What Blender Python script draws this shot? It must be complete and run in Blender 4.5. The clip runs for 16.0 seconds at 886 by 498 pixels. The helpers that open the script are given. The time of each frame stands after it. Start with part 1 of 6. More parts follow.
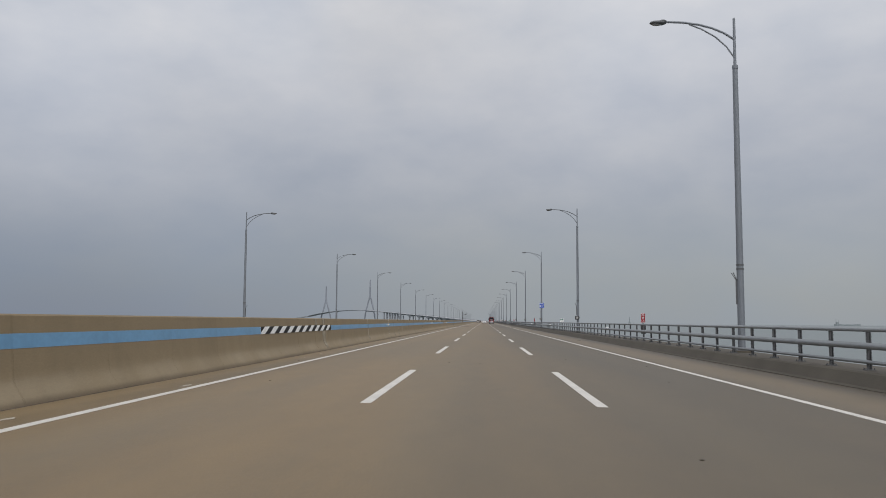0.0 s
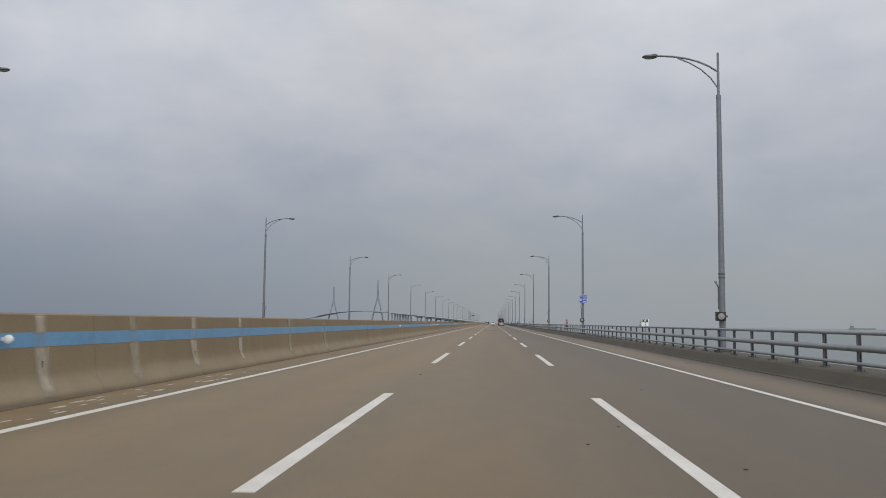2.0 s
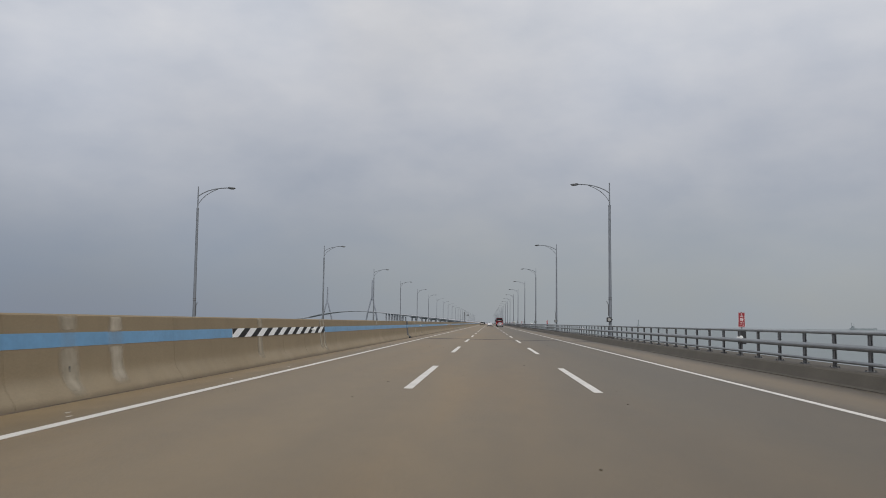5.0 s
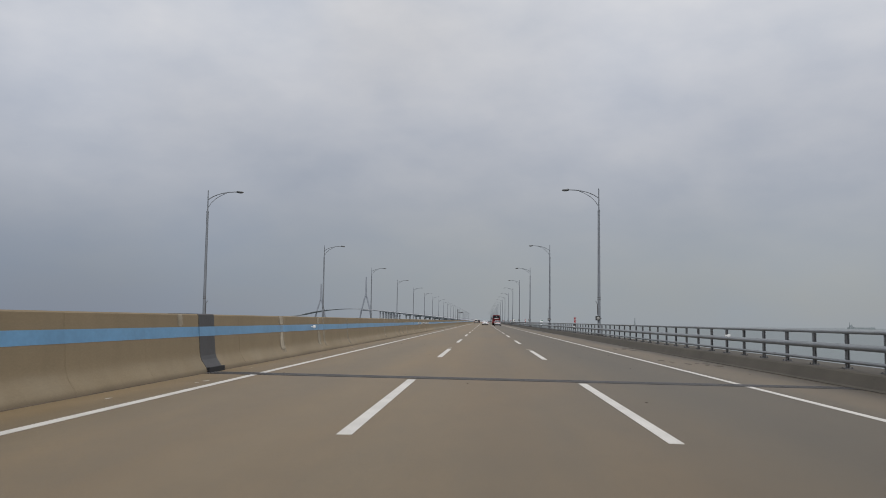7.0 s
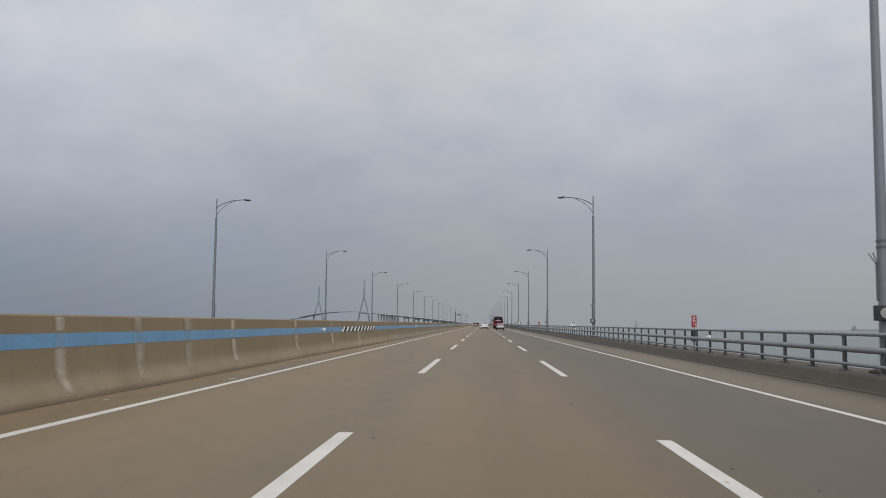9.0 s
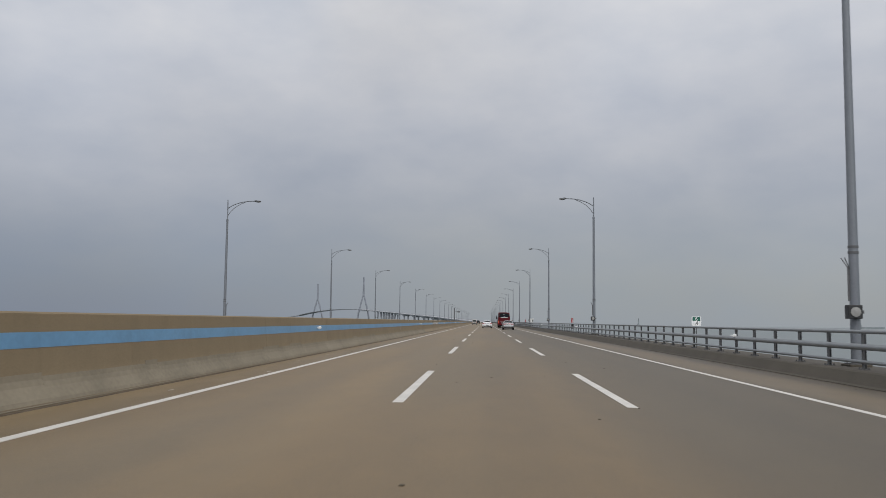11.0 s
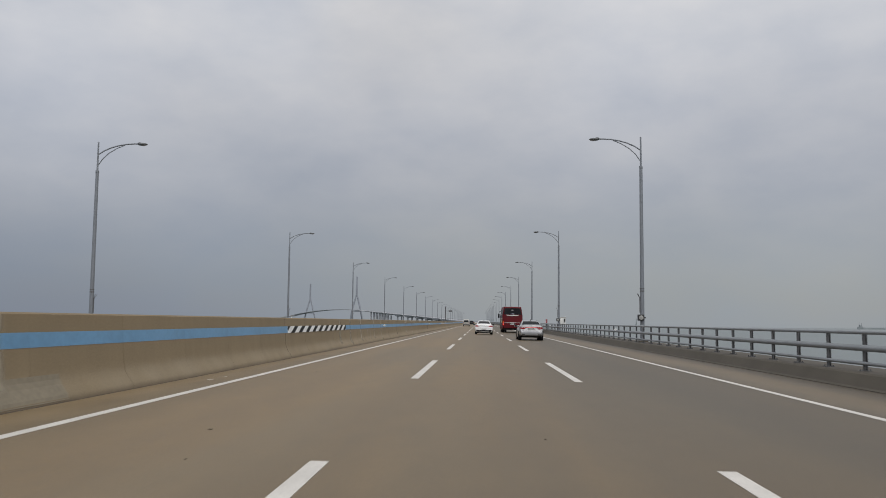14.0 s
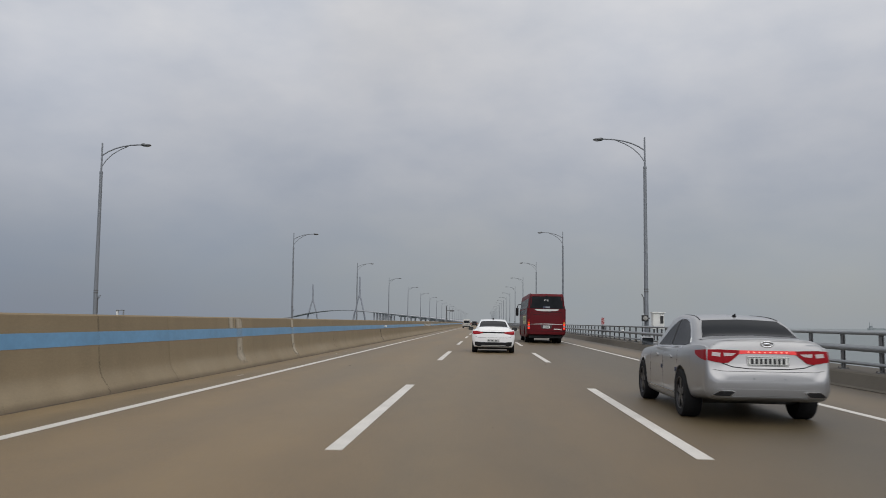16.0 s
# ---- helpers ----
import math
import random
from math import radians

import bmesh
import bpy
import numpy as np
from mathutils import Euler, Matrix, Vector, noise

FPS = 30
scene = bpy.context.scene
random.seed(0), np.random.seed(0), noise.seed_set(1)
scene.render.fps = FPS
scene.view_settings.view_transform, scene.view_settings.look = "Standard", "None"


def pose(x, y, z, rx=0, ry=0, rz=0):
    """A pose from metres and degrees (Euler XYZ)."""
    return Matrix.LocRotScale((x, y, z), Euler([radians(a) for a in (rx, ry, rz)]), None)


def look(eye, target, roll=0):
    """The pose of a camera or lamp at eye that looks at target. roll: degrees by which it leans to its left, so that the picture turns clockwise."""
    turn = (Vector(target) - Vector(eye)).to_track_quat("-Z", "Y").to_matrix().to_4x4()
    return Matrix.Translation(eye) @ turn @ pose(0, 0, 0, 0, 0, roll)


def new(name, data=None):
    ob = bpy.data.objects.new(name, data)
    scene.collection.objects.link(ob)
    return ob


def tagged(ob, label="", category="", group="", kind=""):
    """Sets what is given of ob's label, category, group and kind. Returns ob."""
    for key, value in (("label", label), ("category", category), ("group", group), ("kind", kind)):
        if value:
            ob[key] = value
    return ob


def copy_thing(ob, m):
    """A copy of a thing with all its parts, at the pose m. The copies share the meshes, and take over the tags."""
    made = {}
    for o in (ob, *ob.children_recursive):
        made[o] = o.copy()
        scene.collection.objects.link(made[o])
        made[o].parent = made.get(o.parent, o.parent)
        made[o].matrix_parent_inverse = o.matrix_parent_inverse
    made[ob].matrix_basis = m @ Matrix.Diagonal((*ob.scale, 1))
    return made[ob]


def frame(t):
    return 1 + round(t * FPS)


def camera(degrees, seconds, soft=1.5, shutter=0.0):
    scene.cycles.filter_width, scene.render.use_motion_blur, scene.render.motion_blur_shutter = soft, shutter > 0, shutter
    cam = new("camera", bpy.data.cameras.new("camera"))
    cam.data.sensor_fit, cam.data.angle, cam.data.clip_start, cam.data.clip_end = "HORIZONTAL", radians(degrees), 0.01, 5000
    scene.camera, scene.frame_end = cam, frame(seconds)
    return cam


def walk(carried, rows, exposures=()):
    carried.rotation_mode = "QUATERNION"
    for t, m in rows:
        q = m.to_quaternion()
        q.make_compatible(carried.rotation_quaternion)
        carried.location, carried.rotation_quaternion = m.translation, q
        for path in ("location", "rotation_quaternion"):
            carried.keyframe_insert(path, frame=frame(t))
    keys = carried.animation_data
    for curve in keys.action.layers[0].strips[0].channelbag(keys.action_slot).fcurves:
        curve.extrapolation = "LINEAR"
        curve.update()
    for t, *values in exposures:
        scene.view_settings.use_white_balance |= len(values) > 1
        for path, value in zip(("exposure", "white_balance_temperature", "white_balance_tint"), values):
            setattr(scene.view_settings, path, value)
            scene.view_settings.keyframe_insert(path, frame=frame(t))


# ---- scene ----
cam = camera(55.2, 16.0, soft=0.8, shutter=0.08)
EYE_HEIGHT = 1.276

# seconds, x, y, yaw, pitch, roll
PATH = [
    (0.0, 0.014, 0.00, 2.801, 4.835, 0.278),
    (0.5, 0.067, 11.71, 2.774, 4.950, 0.513),
    (1.0, 0.014, 23.16, 2.959, 4.956, 0.592),
    (1.5, 0.070, 34.84, 3.274, 4.949, 0.540),
    (2.0, 0.020, 46.60, 3.419, 4.927, 0.601),
    (2.5, -0.028, 58.19, 3.435, 4.877, 0.634),
    (3.0, -0.102, 69.75, 3.410, 4.859, 0.598),
    (3.5, -0.148, 81.38, 3.430, 4.849, 0.549),
    (4.0, -0.230, 93.03, 3.383, 4.889, 0.564),
    (4.5, -0.233, 104.88, 3.200, 4.979, 0.563),
    (5.0, -0.266, 116.21, 3.146, 4.950, 0.583),
    (5.5, -0.283, 127.48, 3.080, 4.903, 0.610),
    (6.0, -0.284, 138.96, 3.013, 4.867, 0.630),
    (6.5, -0.276, 151.05, 2.918, 4.862, 0.659),
    (7.0, -0.278, 162.90, 2.830, 4.814, 0.737),
    (7.5, -0.252, 174.98, 2.756, 4.905, 0.661),
    (8.0, -0.250, 186.92, 2.857, 4.910, 0.557),
    (8.5, -0.243, 198.70, 2.815, 4.965, 0.580),
    (9.0, -0.234, 210.50, 2.786, 5.005, 0.600),
    (9.5, -0.275, 222.50, 2.835, 4.985, 0.600),
    (10.0, -0.319, 234.50, 2.842, 4.936, 0.599),
    (10.5, -0.400, 246.52, 2.839, 4.885, 0.597),
    (11.0, -0.471, 258.56, 2.834, 4.849, 0.595),
    (11.5, -0.488, 270.62, 2.803, 4.842, 0.598),
    (12.0, -0.496, 282.90, 2.954, 4.844, 0.627),
    (12.5, -0.499, 295.25, 2.818, 4.847, 0.730),
    (13.0, -0.482, 307.61, 2.619, 4.886, 0.695),
    (13.5, -0.469, 319.92, 2.583, 4.957, 0.654),
    (14.0, -0.376, 332.53, 2.513, 4.887, 0.584),
    (14.5, -0.316, 345.02, 2.564, 4.845, 0.506),
    (15.0, -0.229, 357.53, 2.727, 4.939, 0.374),
    (15.5, -0.332, 370.20, 2.738, 4.944, 0.482),
    (16.0, -0.332, 382.76, 2.810, 4.931, 0.567),
]
walk(cam, [(t, pose(x, y, EYE_HEIGHT, 90 + pitch, 0, yaw) @ pose(0, 0, 0, 0, 0, roll))
           for t, x, y, yaw, pitch, roll in PATH],
     exposures=((0.0, 0.0, 6500, 10), (12.0, 0.0, 6500, 10), (14.0, -0.02, 6590, 10), (16.0, -0.02, 6560, 10)))

# ---- plan, in metres ----
CROSS_FALL = 0.0083      # of the carriageway that is driven
CENTRE_X = -7.0          # median barrier
LINE_X, MEDIAN_LINE_X = 5.33, -5.28   # solid edge lines
DASH_PITCH, DASH_LENGTH, DASH_END = 19.9, 8.75, 21.8
CURB_X, RAIL_X, POLE_X = 7.62, 8.25, 8.7
FAR_POLE_X = -22.68
LAMP_PITCH, LAMP_FIRST = 50.17, 79.4
POST_PITCH, POST_FIRST = 1.984, 231.0 - 146 * 1.984
ROAD_START, ROAD_END = -90.0, 1500.0
SEA_Z = -16.0
EXPANSION_Y = 181.9


def road_z(x):
    """Height of the carriageways; both fall outwards from the median."""
    if x >= CENTRE_X:
        return -CROSS_FALL * x
    return -CROSS_FALL * CENTRE_X - 0.03 * (CENTRE_X - x)


# ---- world and sun ----
def overcast_world():
    world = bpy.data.worlds.new("overcast_sky")
    scene.world = world
    world.use_nodes = True
    nt = world.node_tree
    nt.nodes.clear()
    out = nt.nodes.new("ShaderNodeOutputWorld")
    sky = nt.nodes.new("ShaderNodeTexSky")
    sky.sky_type = "NISHITA"
    sky.sun_disc = False
    sky.sun_elevation, sky.sun_rotation = radians(40), radians(162)
    clear = nt.nodes.new("ShaderNodeBackground")
    clear.inputs["Strength"].default_value = 0.06
    nt.links.new(sky.outputs[0], clear.inputs[0])

    coords = nt.nodes.new("ShaderNodeTexCoord")
    split = nt.nodes.new("ShaderNodeSeparateXYZ")
    nt.links.new(coords.outputs["Generated"], split.inputs[0])

    # height above the horizon: darker haze low down, brighter overhead
    rise = nt.nodes.new("ShaderNodeValToRGB")
    rise.color_ramp.interpolation = "B_SPLINE"
    stops = [(0.0, SKY_LOW), (0.06, SKY_LOW), (0.16, SKY_MID), (0.30, SKY_UP), (0.55, SKY_TOP), (1.0, SKY_TOP)]
    while len(rise.color_ramp.elements) < len(stops):
        rise.color_ramp.elements.new(0.5)
    for element, (at, colour) in zip(rise.color_ramp.elements, stops):
        element.position, element.color = at, (*colour, 1)
    nt.links.new(split.outputs["Z"], rise.inputs[0])

    # a broad bank of darker blue cloud to one side, low down
    side = nt.nodes.new("ShaderNodeMapRange")
    side.interpolation_type = "SMOOTHSTEP"
    side.inputs["From Min"].default_value, side.inputs["From Max"].default_value = 0.12, -0.55
    nt.links.new(split.outputs["X"], side.inputs["Value"])
    low = nt.nodes.new("ShaderNodeMapRange")
    low.interpolation_type = "SMOOTHSTEP"
    low.inputs["From Min"].default_value, low.inputs["From Max"].default_value = 0.21, 0.0
    nt.links.new(split.outputs["Z"], low.inputs["Value"])
    bank = nt.nodes.new("ShaderNodeMath")
    bank.operation = "MULTIPLY"
    nt.links.new(side.outputs[0], bank.inputs[0])
    nt.links.new(low.outputs[0], bank.inputs[1])
    banked = nt.nodes.new("ShaderNodeMix")
    banked.data_type, banked.blend_type = "RGBA", "MULTIPLY"
    banked.inputs["B"].default_value = (*SKY_BANK, 1)
    nt.links.new(bank.outputs[0], banked.inputs["Factor"])
    nt.links.new(rise.outputs[0], banked.inputs["A"])

    # layered cloud, flattened towards the horizon
    stretch = nt.nodes.new("ShaderNodeMapping")
    stretch.inputs["Scale"].default_value = (1.0, 1.0, 2.0)
    stretch.inputs["Rotation"].default_value = (0, radians(8), 0)
    nt.links.new(coords.outputs["Generated"], stretch.inputs[0])
    total = None
    for scale, detail, weight, seed in ((3.2, 4, 0.5, 7.1), (8.0, 8, 0.5, 5.0)):
        cloud = nt.nodes.new("ShaderNodeTexNoise")
        cloud.noise_dimensions = "4D"
        cloud.inputs["W"].default_value = seed
        cloud.inputs["Scale"].default_value = scale
        cloud.inputs["Detail"].default_value = detail
        cloud.inputs["Roughness"].default_value = 0.52
        nt.links.new(stretch.outputs[0], cloud.inputs["Vector"])
        scaled = nt.nodes.new("ShaderNodeMath")
        scaled.operation = "MULTIPLY"
        scaled.inputs[1].default_value = weight
        nt.links.new(cloud.outputs["Fac"], scaled.inputs[0])
        if total is None:
            total = scaled
        else:
            joined = nt.nodes.new("ShaderNodeMath")
            joined.operation = "ADD"
            nt.links.new(total.outputs[0], joined.inputs[0])
            nt.links.new(scaled.outputs[0], joined.inputs[1])
            total = joined
    shade = nt.nodes.new("ShaderNodeMapRange")
    shade.inputs["From Min"].default_value, shade.inputs["From Max"].default_value = 0.3, 0.7
    shade.inputs["To Min"].default_value, shade.inputs["To Max"].default_value = 1 - CLOUD, 1 + CLOUD
    nt.links.new(total.outputs[0], shade.inputs["Value"])
    # the haze at the horizon hides the cloud's structure
    clearing = nt.nodes.new("ShaderNodeMapRange")
    clearing.inputs["From Min"].default_value, clearing.inputs["From Max"].default_value = 0.02, 0.16
    nt.links.new(split.outputs["Z"], clearing.inputs["Value"])
    soft = nt.nodes.new("ShaderNodeMix")
    soft.data_type = "FLOAT"
    soft.inputs[2].default_value = 1.0
    nt.links.new(clearing.outputs[0], soft.inputs[0])
    nt.links.new(shade.outputs[0], soft.inputs[3])
    clouds = nt.nodes.new("ShaderNodeVectorMath")
    clouds.operation = "SCALE"
    # the thinner cloud in front of the sun is brighter
    bright = nt.nodes.new("ShaderNodeMapRange")
    bright.interpolation_type = "SMOOTHSTEP"
    for key, number in (("From Min", 0.35), ("From Max", -0.9), ("To Min", 1.0), ("To Max", SUNWARD)):
        bright.inputs[key].default_value = number
    nt.links.new(split.outputs["Y"], bright.inputs["Value"])
    both = nt.nodes.new("ShaderNodeMath")
    both.operation = "MULTIPLY"
    nt.links.new(soft.outputs[0], both.inputs[0])
    nt.links.new(bright.outputs[0], both.inputs[1])
    # thinner and thicker banks of cloud ahead
    for x, y, z, reach, gain in CLOUD_BANKS:
        away = nt.nodes.new("ShaderNodeVectorMath")
        away.operation = "DISTANCE"
        away.inputs[1].default_value = (x, y, z)
        nt.links.new(coords.outputs["Generated"], away.inputs[0])
        veil = nt.nodes.new("ShaderNodeMapRange")
        veil.interpolation_type = "SMOOTHERSTEP"
        for key, number in (("From Min", 0.0), ("From Max", reach), ("To Min", 1.0 + gain), ("To Max", 1.0)):
            veil.inputs[key].default_value = number
        nt.links.new(away.outputs["Value"], veil.inputs["Value"])
        joined = nt.nodes.new("ShaderNodeMath")
        joined.operation = "MULTIPLY"
        nt.links.new(both.outputs[0], joined.inputs[0])
        nt.links.new(veil.outputs[0], joined.inputs[1])
        both = joined
    nt.links.new(banked.outputs["Result"], clouds.inputs[0])
    nt.links.new(both.outputs[0], clouds.inputs["Scale"])
    # thin cloud is warmer, thick cloud cooler
    thick = nt.nodes.new("ShaderNodeMapRange")
    thick.inputs["From Min"].default_value, thick.inputs["From Max"].default_value = 0.38, 0.62
    nt.links.new(total.outputs[0], thick.inputs["Value"])
    tint = nt.nodes.new("ShaderNodeMix")
    tint.data_type = "RGBA"
    tint.inputs["A"].default_value, tint.inputs["B"].default_value = (0.97, 0.995, 1.03, 1), (1.025, 1.005, 0.975, 1)
    nt.links.new(thick.outputs[0], tint.inputs["Factor"])
    tinted = nt.nodes.new("ShaderNodeVectorMath")
    tinted.operation = "MULTIPLY"
    nt.links.new(clouds.outputs[0], tinted.inputs[0])
    nt.links.new(tint.outputs["Result"], tinted.inputs[1])
    cover = nt.nodes.new("ShaderNodeBackground")
    nt.links.new(tinted.outputs[0], cover.inputs[0])
    mix = nt.nodes.new("ShaderNodeMixShader")
    mix.inputs[0].default_value = 0.93
    nt.links.new(clear.outputs[0], mix.inputs[1])
    nt.links.new(cover.outputs[0], mix.inputs[2])
    nt.links.new(mix.outputs[0], out.inputs[0])


SKY_LOW, SKY_MID = (0.316, 0.344, 0.372), (0.391, 0.411, 0.461)
SKY_UP, SKY_TOP = (0.560, 0.582, 0.637), (0.85, 0.86, 0.885)
SKY_BANK = (0.655, 0.71, 0.85)
CLOUD = 0.15
# direction, reach and gain of each bank
CLOUD_BANKS = ((-0.459, 0.864, 0.208, 0.18, 0.10),
               (-0.111, 0.936, 0.333, 0.15, -0.11),
               (0.024, 0.944, 0.328, 0.15, -0.06),
               (0.161, 0.967, 0.195, 0.20, 0.05),
               (0.359, 0.927, 0.107, 0.19, 0.06),
               (-0.326, 0.938, 0.115, 0.15, 0.05))
SUNWARD = 1.7
overcast_world()

sun = new("sun", bpy.data.lights.new("sun", "SUN"))
sun.data.energy, sun.data.angle, sun.data.color = 0.65, radians(60), (1.0, 0.95, 0.88)
sun.matrix_world = look((25, -15, 66), (0, 60, 0))


# ---- materials ----
def material(name, colour, rough=0.6, metal=0.0, grain=None, stain=None, bump=0.0, bump_scale=60.0,
             spread=0.0, coat=0.0, stretch=None):
    """Principled surface. grain and stain: (scale, amount) of fine and of broad variation."""
    m = bpy.data.materials.new(name)
    m.use_nodes = True
    nt = m.node_tree
    b = nt.nodes["Principled BSDF"]
    b.inputs["Roughness"].default_value, b.inputs["Metallic"].default_value = rough, metal
    b.inputs["Coat Weight"].default_value = coat
    b.inputs["Coat Roughness"].default_value = 0.06
    b.inputs["Base Color"].default_value = (*colour, 1)
    coords = nt.nodes.new("ShaderNodeTexCoord")
    source = coords.outputs["Object"]
    if stretch:
        mapping = nt.nodes.new("ShaderNodeMapping")
        mapping.inputs["Scale"].default_value = stretch
        nt.links.new(source, mapping.inputs[0])
        source = mapping.outputs[0]
    value = None
    for pair in (grain, stain):
        if not pair:
            continue
        scale, amount = pair
        tex = nt.nodes.new("ShaderNodeTexNoise")
        tex.inputs["Scale"].default_value, tex.inputs["Detail"].default_value = scale, 5
        nt.links.new(source, tex.inputs["Vector"])
        span = nt.nodes.new("ShaderNodeMapRange")
        span.inputs["From Min"].default_value, span.inputs["From Max"].default_value = 0.25, 0.75
        span.inputs["To Min"].default_value, span.inputs["To Max"].default_value = 1 - amount, 1 + amount
        nt.links.new(tex.outputs["Fac"], span.inputs["Value"])
        if value is None:
            value = span.outputs[0]
        else:
            both = nt.nodes.new("ShaderNodeMath")
            both.operation = "MULTIPLY"
            nt.links.new(value, both.inputs[0])
            nt.links.new(span.outputs[0], both.inputs[1])
            value = both.outputs[0]
    if spread:
        info = nt.nodes.new("ShaderNodeObjectInfo")
        span = nt.nodes.new("ShaderNodeMapRange")
        span.inputs["To Min"].default_value, span.inputs["To Max"].default_value = 1 - spread, 1 + spread
        nt.links.new(info.outputs["Random"], span.inputs["Value"])
        if value is None:
            value = span.outputs[0]
        else:
            both = nt.nodes.new("ShaderNodeMath")
            both.operation = "MULTIPLY"
            nt.links.new(value, both.inputs[0])
            nt.links.new(span.outputs[0], both.inputs[1])
            value = both.outputs[0]
    if value is not None:
        tint = nt.nodes.new("ShaderNodeVectorMath")
        tint.operation = "SCALE"
        tint.inputs[0].default_value = colour
        nt.links.new(value, tint.inputs["Scale"])
        nt.links.new(tint.outputs[0], b.inputs["Base Color"])
    if bump:
        tex = nt.nodes.new("ShaderNodeTexNoise")
        tex.inputs["Scale"].default_value, tex.inputs["Detail"].default_value = bump_scale, 4
        nt.links.new(coords.outputs["Object"], tex.inputs["Vector"])
        relief = nt.nodes.new("ShaderNodeBump")
        relief.inputs["Strength"].default_value, relief.inputs["Distance"].default_value = bump, 0.01
        nt.links.new(tex.outputs["Fac"], relief.inputs["Height"])
        nt.links.new(relief.outputs[0], b.inputs["Normal"])
    return m


def glowing(name, colour, strength, base=(0.3, 0.02, 0.02)):
    m = bpy.data.materials.new(name)
    m.use_nodes = True
    b = m.node_tree.nodes["Principled BSDF"]
    b.inputs["Base Color"].default_value = (*base, 1)
    b.inputs["Emission Color"].default_value = (*colour, 1)
    b.inputs["Emission Strength"].default_value = strength
    b.inputs["Roughness"].default_value = 0.2
    return m


def node_noise(nt, source, scale, detail=5, stretch=None, roughness=0.55):
    if stretch:
        mapping = nt.nodes.new("ShaderNodeMapping")
        mapping.inputs["Scale"].default_value = stretch
        nt.links.new(source, mapping.inputs[0])
        source = mapping.outputs[0]
    tex = nt.nodes.new("ShaderNodeTexNoise")
    tex.inputs["Scale"].default_value, tex.inputs["Detail"].default_value = scale, detail
    tex.inputs["Roughness"].default_value = roughness
    nt.links.new(source, tex.inputs["Vector"])
    return tex.outputs["Fac"]


def node_range(nt, value, a, b, c, d, smooth=False):
    span = nt.nodes.new("ShaderNodeMapRange")
    if smooth:
        span.interpolation_type = "SMOOTHSTEP"
    for key, number in zip(("From Min", "From Max", "To Min", "To Max"), (a, b, c, d)):
        span.inputs[key].default_value = number
    nt.links.new(value, span.inputs["Value"])
    return span.outputs[0]


def node_math(nt, kind, a, b):
    sum_ = nt.nodes.new("ShaderNodeMath")
    sum_.operation = kind
    for slot, item in zip(sum_.inputs, (a, b)):
        if isinstance(item, (int, float)):
            slot.default_value = item
        else:
            nt.links.new(item, slot)
    return sum_.outputs[0]


def node_mix(nt, factor, a, b):
    mix = nt.nodes.new("ShaderNodeMix")
    mix.data_type = "RGBA"
    for slot, item in (("Factor", factor), ("A", a), ("B", b)):
        if isinstance(item, tuple):
            mix.inputs[slot].default_value = (*item, 1)
        elif isinstance(item, float):
            mix.inputs[slot].default_value = item
        else:
            nt.links.new(item, mix.inputs[slot])
    return mix.outputs["Result"]


